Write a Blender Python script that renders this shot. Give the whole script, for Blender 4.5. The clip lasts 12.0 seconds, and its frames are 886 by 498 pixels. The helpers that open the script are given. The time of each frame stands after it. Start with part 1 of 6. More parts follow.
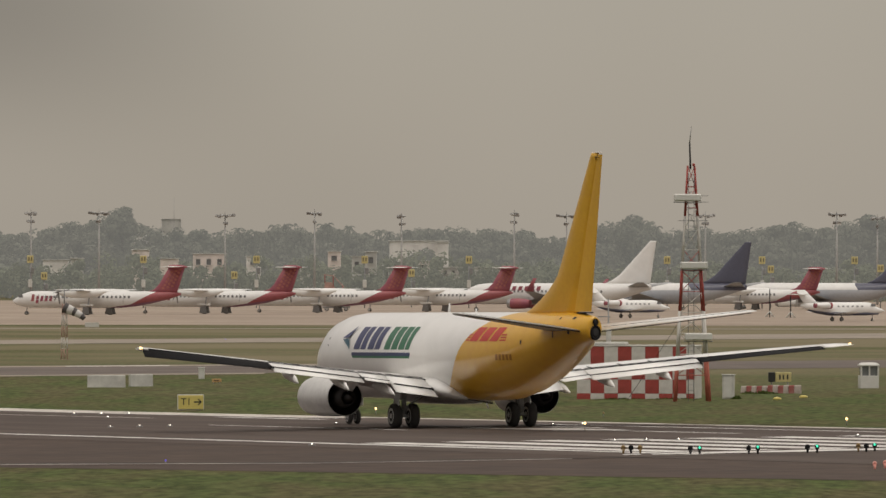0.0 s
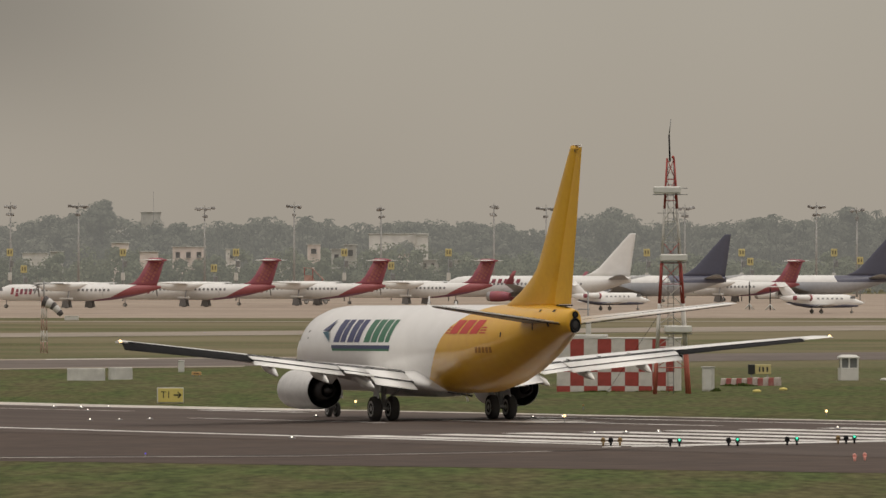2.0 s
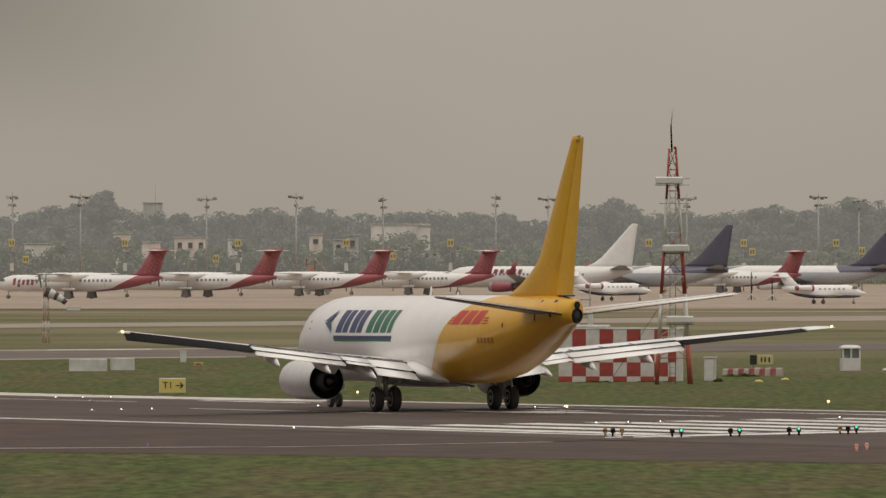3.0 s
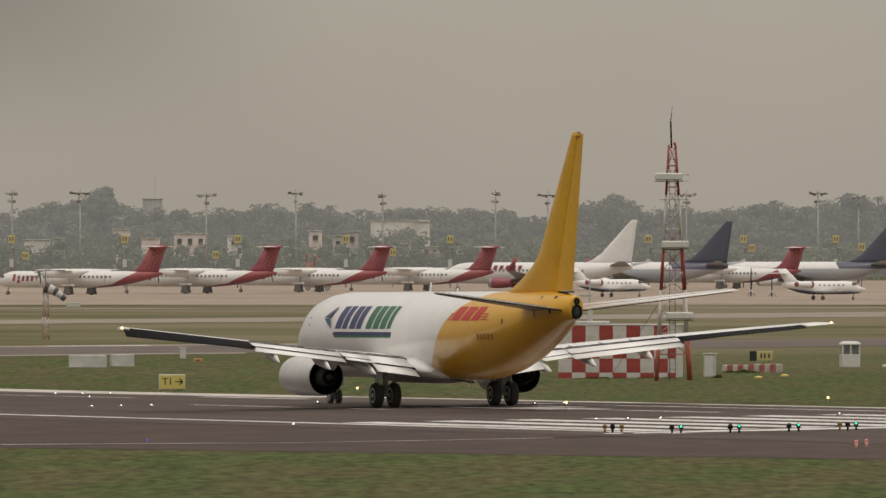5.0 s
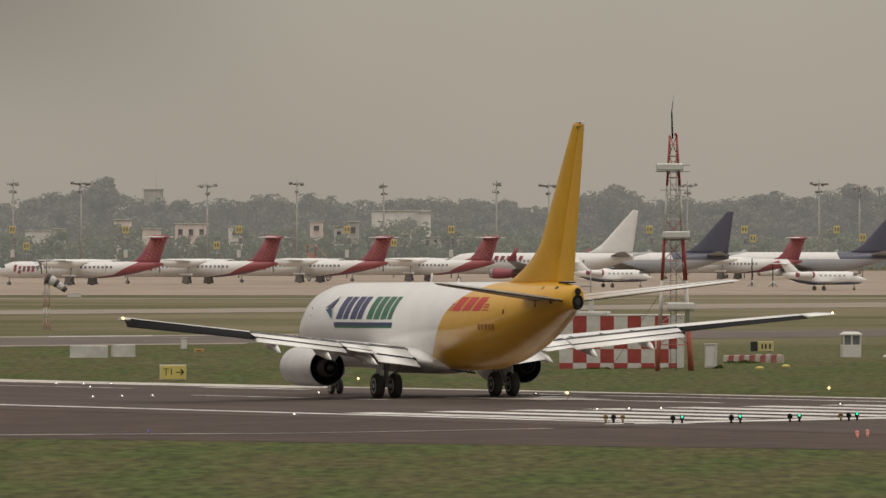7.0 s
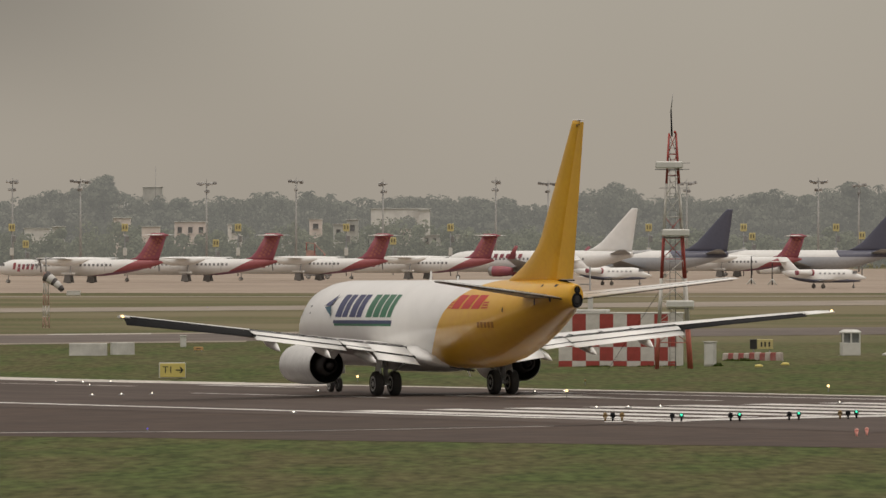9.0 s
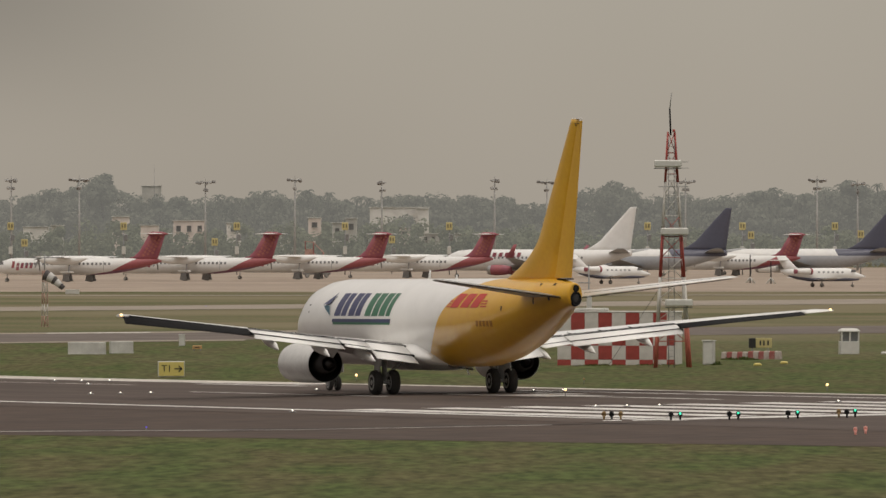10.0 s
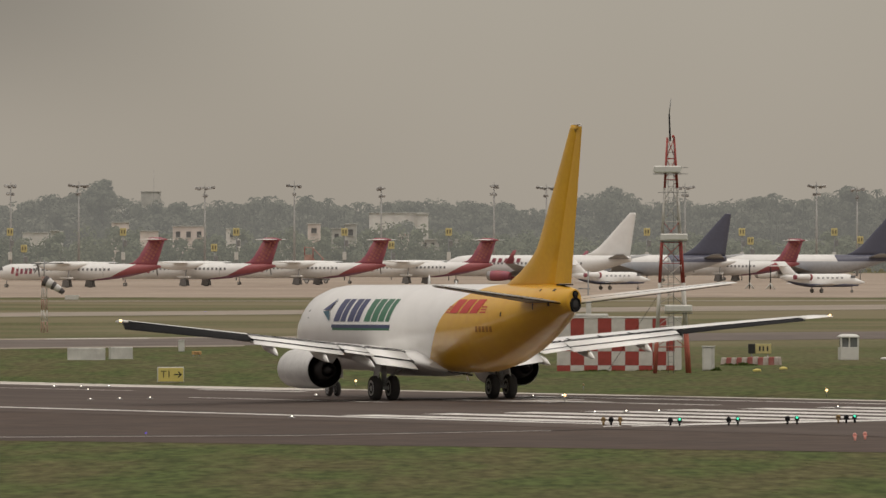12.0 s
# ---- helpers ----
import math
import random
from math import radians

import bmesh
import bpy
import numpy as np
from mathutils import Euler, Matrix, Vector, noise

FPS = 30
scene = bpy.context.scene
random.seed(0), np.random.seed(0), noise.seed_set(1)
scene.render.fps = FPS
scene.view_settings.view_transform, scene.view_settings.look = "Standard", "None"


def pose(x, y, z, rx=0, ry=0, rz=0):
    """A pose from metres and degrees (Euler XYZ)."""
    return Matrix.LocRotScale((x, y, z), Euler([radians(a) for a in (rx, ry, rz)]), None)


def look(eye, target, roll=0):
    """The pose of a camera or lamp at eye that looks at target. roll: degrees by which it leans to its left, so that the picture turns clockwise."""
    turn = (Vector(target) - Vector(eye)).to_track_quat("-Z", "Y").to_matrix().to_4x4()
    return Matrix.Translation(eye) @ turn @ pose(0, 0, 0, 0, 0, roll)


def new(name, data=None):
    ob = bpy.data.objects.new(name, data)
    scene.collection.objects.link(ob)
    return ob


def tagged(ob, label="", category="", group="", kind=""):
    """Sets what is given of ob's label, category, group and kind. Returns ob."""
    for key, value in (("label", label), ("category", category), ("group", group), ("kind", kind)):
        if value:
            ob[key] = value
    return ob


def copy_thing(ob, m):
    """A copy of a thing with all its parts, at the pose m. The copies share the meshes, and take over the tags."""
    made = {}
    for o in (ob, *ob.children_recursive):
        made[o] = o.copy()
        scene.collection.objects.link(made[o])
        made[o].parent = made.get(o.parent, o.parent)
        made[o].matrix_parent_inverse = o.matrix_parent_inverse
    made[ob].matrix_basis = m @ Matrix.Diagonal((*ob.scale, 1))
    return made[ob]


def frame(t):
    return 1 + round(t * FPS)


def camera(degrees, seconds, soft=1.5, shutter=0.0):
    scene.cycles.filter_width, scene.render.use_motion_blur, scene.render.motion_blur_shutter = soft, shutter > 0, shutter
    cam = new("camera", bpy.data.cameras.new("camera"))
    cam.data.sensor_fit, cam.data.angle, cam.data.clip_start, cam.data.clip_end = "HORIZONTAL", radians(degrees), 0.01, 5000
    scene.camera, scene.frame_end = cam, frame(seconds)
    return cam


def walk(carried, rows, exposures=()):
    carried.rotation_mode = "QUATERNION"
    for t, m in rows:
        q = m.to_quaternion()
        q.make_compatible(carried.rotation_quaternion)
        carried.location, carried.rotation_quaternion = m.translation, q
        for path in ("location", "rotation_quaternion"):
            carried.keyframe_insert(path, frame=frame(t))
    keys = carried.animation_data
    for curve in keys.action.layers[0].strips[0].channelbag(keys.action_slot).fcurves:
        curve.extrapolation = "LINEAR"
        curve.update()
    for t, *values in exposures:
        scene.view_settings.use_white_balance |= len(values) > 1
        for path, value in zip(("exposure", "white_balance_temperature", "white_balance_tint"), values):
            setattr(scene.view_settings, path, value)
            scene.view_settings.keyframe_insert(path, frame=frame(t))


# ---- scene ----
# ---------- camera: a long lens on a balcony, turning a little ----------
EYE_Z = 7.073
cam = camera(5.545, 12.0, soft=1.5)
SWING = [(0, 0.1547, 0.1255, -0.085), (0.1, 0.1589, 0.1079, -0.083), (0.2, 0.1660, 0.0864, -0.08), (0.3, 0.1713, 0.0687, -0.077),
         (0.4, 0.1749, 0.0379, -0.073), (0.5, 0.1747, 0.0078, -0.07), (1, 0.1471, -0.0069, -0.07), (1.5, 0.1365, -0.0012, -0.045),
         (2, 0.1093, -0.0022, -0.015), (2.5, 0.0695, 0.0015, 0), (3, 0.0496, 0.0100, 0), (5, 0.0255, 0.0080, 0),
         (5.5, 0.0177, 0.0053, 0), (6, 0.0052, 0.0113, 0), (6.5, -0.0306, 0.0105, 0), (7, -0.0345, 0.0142, 0),
         (9, -0.0475, 0.0101, 0), (9.5, -0.0370, 0.0040, 0), (10, -0.0556, 0.0024, 0), (10.5, -0.0302, -0.0005, 0),
         (11, -0.0090, -0.0018, 0), (11.5, -0.0146, -0.0016, 0), (12, -0.0198, -0.0010, 0)]
walk(cam, [(t, pose(0, 0, EYE_Z, 90 + tilt, lean, turn)) for t, tilt, turn, lean in SWING])

# ---------- light: an even overcast sky, brighter overhead ----------
world = bpy.data.worlds.new("overcast")
scene.world = world
world.use_nodes = True
wt = world.node_tree
for node in list(wt.nodes):
    wt.nodes.remove(node)
w_out = wt.nodes.new("ShaderNodeOutputWorld")
w_bg = wt.nodes.new("ShaderNodeBackground")
w_co = wt.nodes.new("ShaderNodeTexCoord")
w_sep = wt.nodes.new("ShaderNodeSeparateXYZ")
w_ramp = wt.nodes.new("ShaderNodeValToRGB")
w_sky = wt.nodes.new("ShaderNodeTexSky")
w_sky.sky_type = "NISHITA"
w_sky.sun_disc = False
w_sky.sun_elevation, w_sky.sun_rotation = radians(55), radians(200)
w_mul = wt.nodes.new("ShaderNodeMixRGB")
w_mul.blend_type, w_mul.inputs[0].default_value = "MIX", 0.015
w_noise = wt.nodes.new("ShaderNodeTexNoise")
w_noise.inputs["Scale"].default_value, w_noise.inputs["Detail"].default_value = 9.0, 3.0
w_tone = wt.nodes.new("ShaderNodeMixRGB")
w_tone.blend_type, w_tone.inputs[0].default_value = "SOFT_LIGHT", 0.25
ramp = w_ramp.color_ramp
ramp.elements[0].position, ramp.elements[0].color = 0.0, (0.312, 0.272, 0.229, 1)
ramp.elements[1].position, ramp.elements[1].color = 1.0, (1.12, 1.03, 0.93, 1)
mid = ramp.elements.new(0.10)
mid.color = (0.345, 0.305, 0.260, 1)
mid = ramp.elements.new(0.45)
mid.color = (0.80, 0.735, 0.655, 1)
wt.links.new(w_co.outputs["Generated"], w_sep.inputs[0])
wt.links.new(w_co.outputs["Generated"], w_noise.inputs["Vector"])
wt.links.new(w_sep.outputs["Z"], w_ramp.inputs[0])
wt.links.new(w_ramp.outputs[0], w_tone.inputs[1])
wt.links.new(w_noise.outputs["Fac"], w_tone.inputs[2])
wt.links.new(w_tone.outputs[0], w_mul.inputs[1])
wt.links.new(w_sky.outputs[0], w_mul.inputs[2])
# lens corner falloff painted into the sky, darker towards the upper left
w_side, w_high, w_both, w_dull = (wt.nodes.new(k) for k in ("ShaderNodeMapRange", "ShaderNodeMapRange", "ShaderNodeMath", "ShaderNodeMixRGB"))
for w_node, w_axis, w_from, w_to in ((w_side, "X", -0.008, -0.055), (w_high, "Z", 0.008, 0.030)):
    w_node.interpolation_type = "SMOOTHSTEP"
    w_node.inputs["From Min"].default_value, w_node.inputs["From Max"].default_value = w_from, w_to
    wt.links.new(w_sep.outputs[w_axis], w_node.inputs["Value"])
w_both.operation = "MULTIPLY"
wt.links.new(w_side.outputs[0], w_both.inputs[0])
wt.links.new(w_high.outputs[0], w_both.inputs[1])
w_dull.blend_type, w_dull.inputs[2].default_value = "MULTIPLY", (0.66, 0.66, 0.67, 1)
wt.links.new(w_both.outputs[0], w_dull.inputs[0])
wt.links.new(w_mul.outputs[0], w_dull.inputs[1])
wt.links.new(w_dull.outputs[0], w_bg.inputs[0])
w_bg.inputs[1].default_value = 1.0
wt.links.new(w_bg.outputs[0], w_out.inputs[0])

sun = new("sun", bpy.data.lights.new("sun", "SUN"))
sun.data.energy, sun.data.angle, sun.data.color = 0.95, radians(30), (1.0, 0.93, 0.83)
sun.matrix_world = look((-35, -45, 190), (0, 0, 0))


# ---------- materials ----------
def material(name, base, rough=0.5, metal=0.0, vary=0.15, scale=3.0, fine=40.0, bump=0.0, second=None, glow=None, coat=0.0, stretch=None, spin=0.0):
    """A surface: two scales of variation in tone, a second colour in patches, fine relief."""
    m = bpy.data.materials.new(name)
    m.use_nodes = True
    nt = m.node_tree
    p = nt.nodes["Principled BSDF"]
    p.inputs["Roughness"].default_value, p.inputs["Metallic"].default_value = rough, metal
    p.inputs["Coat Weight"].default_value = coat
    co = nt.nodes.new("ShaderNodeTexCoord")
    vec = co.outputs["Object"]
    if stretch:
        mp = nt.nodes.new("ShaderNodeMapping")
        mp.inputs["Scale"].default_value = stretch
        first = nt.nodes.new("ShaderNodeMapping")
        first.inputs["Rotation"].default_value = (0, 0, radians(spin))
        nt.links.new(vec, first.inputs[0])
        vec = first.outputs[0]
        nt.links.new(vec, mp.inputs[0])
        vec = mp.outputs[0]
    n1, n2 = nt.nodes.new("ShaderNodeTexNoise"), nt.nodes.new("ShaderNodeTexNoise")
    for node, s in ((n1, scale), (n2, fine)):
        node.inputs["Scale"].default_value, node.inputs["Detail"].default_value = s, 4
        nt.links.new(vec, node.inputs["Vector"])
    mix = nt.nodes.new("ShaderNodeMixRGB")
    r = nt.nodes.new("ShaderNodeValToRGB")
    r.color_ramp.elements[0].position, r.color_ramp.elements[1].position = 0.38, 0.62
    nt.links.new(n1.outputs["Fac"], r.inputs[0])
    nt.links.new(r.outputs[0], mix.inputs[0])
    second = second or tuple(c * (1 - vary) for c in base)
    mix.inputs[1].default_value, mix.inputs[2].default_value = (*base, 1), (*second, 1)
    mix2 = nt.nodes.new("ShaderNodeMixRGB")
    mix2.blend_type, mix2.inputs[0].default_value = "OVERLAY", min(1, vary * 2)
    nt.links.new(mix.outputs[0], mix2.inputs[1])
    nt.links.new(n2.outputs["Fac"], mix2.inputs[2])
    nt.links.new(mix2.outputs[0], p.inputs["Base Color"])
    if bump:
        b = nt.nodes.new("ShaderNodeBump")
        b.inputs["Strength"].default_value, b.inputs["Distance"].default_value = bump, 0.05
        nt.links.new(n2.outputs["Fac"], b.inputs["Height"])
        nt.links.new(b.outputs[0], p.inputs["Normal"])
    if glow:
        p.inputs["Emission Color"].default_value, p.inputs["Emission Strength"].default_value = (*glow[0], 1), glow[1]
    return m


def two_tone(name, front, rear, start, slope, bend, z0, rough, twist=0.0, low=None, low_z=0.0, low_slope=0.0):
    """Aircraft paint: front colour, and the rear colour behind a curved line; below another line, if given, a third colour."""
    m = material(name, front, rough, vary=0.05, scale=0.6, fine=5.0)
    nt = m.node_tree
    p = nt.nodes["Principled BSDF"]
    src = p.inputs["Base Color"].links[0].from_socket
    co, sep = nt.nodes.new("ShaderNodeTexCoord"), nt.nodes.new("ShaderNodeSeparateXYZ")
    nt.links.new(co.outputs["Object"], sep.inputs[0])

    def calc(op, a, b):
        node = nt.nodes.new("ShaderNodeMath")
        node.operation = op
        for i, v in enumerate((a, b)):
            if isinstance(v, (int, float)):
                node.inputs[i].default_value = v
            else:
                nt.links.new(v, node.inputs[i])
        return node.outputs[0]

    d = calc("SUBTRACT", sep.outputs["Z"], z0)
    edge = calc("ADD", calc("MULTIPLY", d, slope), calc("ADD", calc("MULTIPLY", calc("MULTIPLY", d, d), calc("ADD", calc("MULTIPLY", d, twist), bend)), start))
    mask = calc("LESS_THAN", sep.outputs["X"], edge)
    mix = nt.nodes.new("ShaderNodeMixRGB")
    nt.links.new(mask, mix.inputs[0])
    nt.links.new(src, mix.inputs[1])
    mix.inputs[2].default_value = (*rear, 1)
    last = mix.outputs[0]
    if low:
        line = calc("ADD", calc("MULTIPLY", sep.outputs["X"], low_slope), low_z)
        mask2 = calc("LESS_THAN", sep.outputs["Z"], line)
        mix3 = nt.nodes.new("ShaderNodeMixRGB")
        nt.links.new(mask2, mix3.inputs[0])
        nt.links.new(last, mix3.inputs[1])
        mix3.inputs[2].default_value = (*low, 1)
        last = mix3.outputs[0]
    # faint streaks of dirt along the skin
    dirt = nt.nodes.new("ShaderNodeTexNoise")
    dirt.inputs["Scale"].default_value, dirt.inputs["Detail"].default_value = 1.6, 6
    dm = nt.nodes.new("ShaderNodeMixRGB")
    dm.blend_type, dm.inputs[0].default_value = "OVERLAY", 0.18
    nt.links.new(co.outputs["Object"], dirt.inputs["Vector"])
    nt.links.new(last, dm.inputs[1])
    nt.links.new(dirt.outputs["Fac"], dm.inputs[2])
    nt.links.new(dm.outputs[0], p.inputs["Base Color"])
    return m


def leaves(name, base, second, scale, glow=None):
    """Foliage that also lets light through; a glow, if given, stands in for haze."""
    m = material(name, base, 0.9, vary=0.3, scale=scale, fine=0.6, second=second, glow=glow)
    nt = m.node_tree
    p = nt.nodes["Principled BSDF"]
    p.inputs["Specular IOR Level"].default_value = 0.1
    tr, mix = nt.nodes.new("ShaderNodeBsdfTranslucent"), nt.nodes.new("ShaderNodeMixShader")
    nt.links.new(p.inputs["Base Color"].links[0].from_socket, tr.inputs["Color"])
    mix.inputs[0].default_value = 0.35
    nt.links.new(p.outputs[0], mix.inputs[1])
    nt.links.new(tr.outputs[0], mix.inputs[2])
    nt.links.new(mix.outputs[0], nt.nodes["Material Output"].inputs["Surface"])
    return m


GRASS = material("grass", (0.070, 0.089, 0.030), 0.95, vary=0.5, scale=0.30, fine=2.2, second=(0.094, 0.087, 0.040), bump=0.3, stretch=(1, 0.16, 1))
# beyond the runway the grass pales and browns: haze mixed into its colour
gr_nt = GRASS.node_tree
gr_p = gr_nt.nodes["Principled BSDF"]
gr_src = gr_p.inputs["Base Color"].links[0].from_socket
gr_pos, gr_sep, gr_map, gr_mix = (gr_nt.nodes.new(k) for k in ("ShaderNodeNewGeometry", "ShaderNodeSeparateXYZ", "ShaderNodeMapRange", "ShaderNodeMixRGB"))
gr_nt.links.new(gr_pos.outputs["Position"], gr_sep.inputs[0])
gr_nt.links.new(gr_sep.outputs["Y"], gr_map.inputs["Value"])
gr_map.inputs["From Min"].default_value, gr_map.inputs["From Max"].default_value = 540.0, 760.0
gr_map.inputs["To Max"].default_value = 1.0
gr_noise, gr_range, gr_mul = (gr_nt.nodes.new(k) for k in ("ShaderNodeTexNoise", "ShaderNodeMapRange", "ShaderNodeMath"))
gr_noise.inputs["Scale"].default_value, gr_noise.inputs["Detail"].default_value = 0.014, 4
gr_nt.links.new(gr_pos.outputs["Position"], gr_noise.inputs["Vector"])
gr_nt.links.new(gr_noise.outputs["Fac"], gr_range.inputs["Value"])
for gr_key, gr_val in (("From Min", 0.36), ("From Max", 0.62), ("To Min", 0.15), ("To Max", 1.25)):
    gr_range.inputs[gr_key].default_value = gr_val
gr_mul.operation, gr_mul.use_clamp = "MULTIPLY", True
gr_nt.links.new(gr_map.outputs[0], gr_mul.inputs[0])
gr_nt.links.new(gr_range.outputs[0], gr_mul.inputs[1])
gr_nt.links.new(gr_mul.outputs[0], gr_mix.inputs[0])
gr_nt.links.new(gr_src, gr_mix.inputs[1])
gr_mix.inputs[2].default_value = (0.185, 0.160, 0.100, 1)
gr_nt.links.new(gr_mix.outputs[0], gr_p.inputs["Base Color"])
GRASS_BLADE = leaves("grass_blades", (0.078, 0.113, 0.030), (0.114, 0.111, 0.046), 0.30)
g_nt = GRASS_BLADE.node_tree
g_geo, g_hue = g_nt.nodes.new("ShaderNodeNewGeometry"), g_nt.nodes.new("ShaderNodeHueSaturation")
g_map = g_nt.nodes.new("ShaderNodeMapRange")
g_map.inputs["To Min"].default_value, g_map.inputs["To Max"].default_value = 0.62, 1.30
g_nt.links.new(g_geo.outputs["Random Per Island"], g_map.inputs["Value"])
g_nt.links.new(g_map.outputs[0], g_hue.inputs["Value"])
g_src = g_nt.nodes["Principled BSDF"].inputs["Base Color"].links[0].from_socket
g_nt.links.new(g_src, g_hue.inputs["Color"])
g_nt.links.new(g_hue.outputs[0], g_nt.nodes["Principled BSDF"].inputs["Base Color"])
g_nt.links.new(g_hue.outputs[0], g_nt.nodes["Translucent BSDF"].inputs["Color"])
ASPHALT = material("asphalt", (0.064, 0.046, 0.038), 0.8, vary=0.25, scale=0.35, fine=2.5, second=(0.086, 0.064, 0.053), bump=0.1, stretch=(1, 0.05, 1), spin=-23.27)
ASPHALT_OLD = material("worn_asphalt", (0.074, 0.051, 0.040), 0.85, vary=0.3, scale=0.12, fine=0.7, second=(0.060, 0.043, 0.035), bump=0.1)
TAXI = material("taxiway_asphalt", (0.125, 0.098, 0.080), 0.85, vary=0.3, scale=0.10, fine=0.6, second=(0.090, 0.070, 0.058))
TAR = material("tar_seam", (0.030, 0.025, 0.022), 0.7, scale=0.3)
CONCRETE = material("apron_concrete", (0.345, 0.280, 0.222), 0.85, vary=0.2, scale=0.02, fine=0.2, second=(0.285, 0.228, 0.182))
PATH = material("pale_concrete", (0.300, 0.258, 0.212), 0.85, vary=0.15, scale=0.05, fine=0.5)
PAINT = material("runway_paint", (0.72, 0.70, 0.66), 0.6, vary=0.22, scale=0.5, fine=3.0, second=(0.50, 0.47, 0.44))
EDGE = material("edge_concrete", (0.62, 0.575, 0.52), 0.8, vary=0.3, scale=0.3, fine=2.0, second=(0.42, 0.385, 0.34))
PAINT_OLD = material("faded_paint", (0.46, 0.42, 0.38), 0.7, vary=0.3, scale=0.4, fine=3.0, second=(0.22, 0.20, 0.18))
WHITE = material("white_gloss", (0.84, 0.83, 0.805), 0.28, vary=0.05, scale=0.7, fine=6.0, coat=0.3)
GREY = material("aircraft_grey", (0.34, 0.34, 0.34), 0.4, vary=0.08)
TAIL_SHADED = material("shaded_tailplane", (0.52, 0.51, 0.49), 0.4, vary=0.08)
YELLOW = material("yellow_gloss", (0.72, 0.40, 0.030), 0.36, vary=0.08, scale=0.5, fine=5.0, coat=0.1)
RIM = material("rim_paint", (0.66, 0.65, 0.62), 0.5, vary=0.2, scale=6)
NACELLE = material("nacelle_white", (0.66, 0.65, 0.63), 0.35, vary=0.12, scale=0.8, fine=5.0)
DARK = material("dark_cavity", (0.030, 0.028, 0.027), 0.6)
BLACK = material("black_panel", (0.018, 0.018, 0.019), 0.9)
RUBBER = material("rubber", (0.052, 0.048, 0.045), 0.85, scale=8)
STEEL = material("bare_steel", (0.45, 0.44, 0.43), 0.35, metal=0.9)
HOT = material("exhaust_metal", (0.065, 0.058, 0.055), 0.7, metal=0.3)
BLUE = material("blue_paint", (0.040, 0.048, 0.135), 0.35, vary=0.05)
GREEN = material("green_paint", (0.030, 0.155, 0.080), 0.35, vary=0.05)
TEAL = material("teal_paint", (0.03, 0.11, 0.16), 0.35, vary=0.05)
RED = material("red_paint", (0.55, 0.035, 0.02), 0.4, vary=0.08)
TAIL_RED = material("crimson_tail", (0.33, 0.090, 0.098), 0.5, vary=0.15, scale=0.5, second=(0.28, 0.075, 0.105))
ORANGE = material("orange_dots", (0.44, 0.155, 0.12), 0.5)
POLE_GREY = material("weathered_pole", (0.40, 0.395, 0.38), 0.7)
NAVY = material("navy_tail", (0.095, 0.097, 0.135), 0.35, vary=0.1)
MAST_RED = material("mast_red", (0.37, 0.060, 0.048), 0.5, vary=0.2, scale=2.0)
MAST_FADED = material("faded_mast_red", (0.44, 0.115, 0.075), 0.6, vary=0.2, scale=2.0)
MAST_WHITE = material("mast_white", (0.64, 0.61, 0.565), 0.5, vary=0.15, scale=2.0)
BOX_WHITE = material("radome_white", (0.64, 0.63, 0.59), 0.45, vary=0.06)
GALV = material("galvanised_steel", (0.28, 0.28, 0.275), 0.5, metal=0.5)
SIGN_YELLOW = material("sign_yellow", (0.66, 0.55, 0.16), 0.5, vary=0.06)
SIGN_BLACK = material("sign_black", (0.02, 0.02, 0.018), 0.5)
WALL_WHITE = material("limewash", (0.80, 0.77, 0.73), 0.85, vary=0.15, scale=0.4)
WALL_DULL = material("dull_render", (0.58, 0.57, 0.53), 0.9, vary=0.2, scale=0.3)
WALL_PINK = material("pink_limewash", (0.80, 0.71, 0.655), 0.85, vary=0.12, scale=0.4)
BARRIER = material("barrier_concrete", (0.58, 0.57, 0.53), 0.8, vary=0.15, scale=1.5, second=(0.46, 0.45, 0.42))
SOCK_DARK = material("dark_cloth", (0.11, 0.10, 0.10), 0.9)
FADED_RED = material("faded_red_paint", (0.30, 0.085, 0.075), 0.75, vary=0.25, scale=3.0, second=(0.33, 0.15, 0.13))
FADED_WHITE = material("faded_white_paint", (0.47, 0.41, 0.37), 0.75, vary=0.2, scale=3.0, second=(0.40, 0.33, 0.29))
PALE_RED = material("weathered_red", (0.48, 0.30, 0.245), 0.7, vary=0.25, scale=1.5)
SOCK_PALE = material("pale_cloth", (0.66, 0.64, 0.62), 0.9)
BLACK.node_tree.nodes["Principled BSDF"].inputs["Specular IOR Level"].default_value = 0.15
# far tyres and panes: distance haze greyed into the base colour
HAZED_TYRE = material("hazed_tyre", (0.15, 0.138, 0.125), 0.9)
HAZED_WINDOW = material("hazed_window", (0.19, 0.19, 0.19), 0.35)
PALE_WINDOW = material("pale_far_window", (0.36, 0.36, 0.355), 0.35)
HEAD_GREY = material("floodlight_grey", (0.24, 0.23, 0.22), 0.6)
STAND_YELLOW = material("stand_sign_yellow", (0.56, 0.48, 0.22), 0.6, vary=0.08)
STAND_DARK = material("stand_sign_dark", (0.16, 0.14, 0.08), 0.6)
LAMP = material("white_lamp", (0.9, 0.8, 0.6), 0.4, glow=((1.0, 0.60, 0.24), 2.6))
LAMP_WHITE = material("inset_lamp", (0.9, 0.88, 0.82), 0.4, glow=((1.0, 0.90, 0.76), 3.2))
LAMP_GREEN = material("green_lamp", (0.1, 0.6, 0.5), 0.4, glow=((0.04, 0.80, 0.42), 1.1))
LAMP_RED = material("red_lamp", (0.55, 0.27, 0.22), 0.5, glow=((1.0, 0.35, 0.28), 0.15))
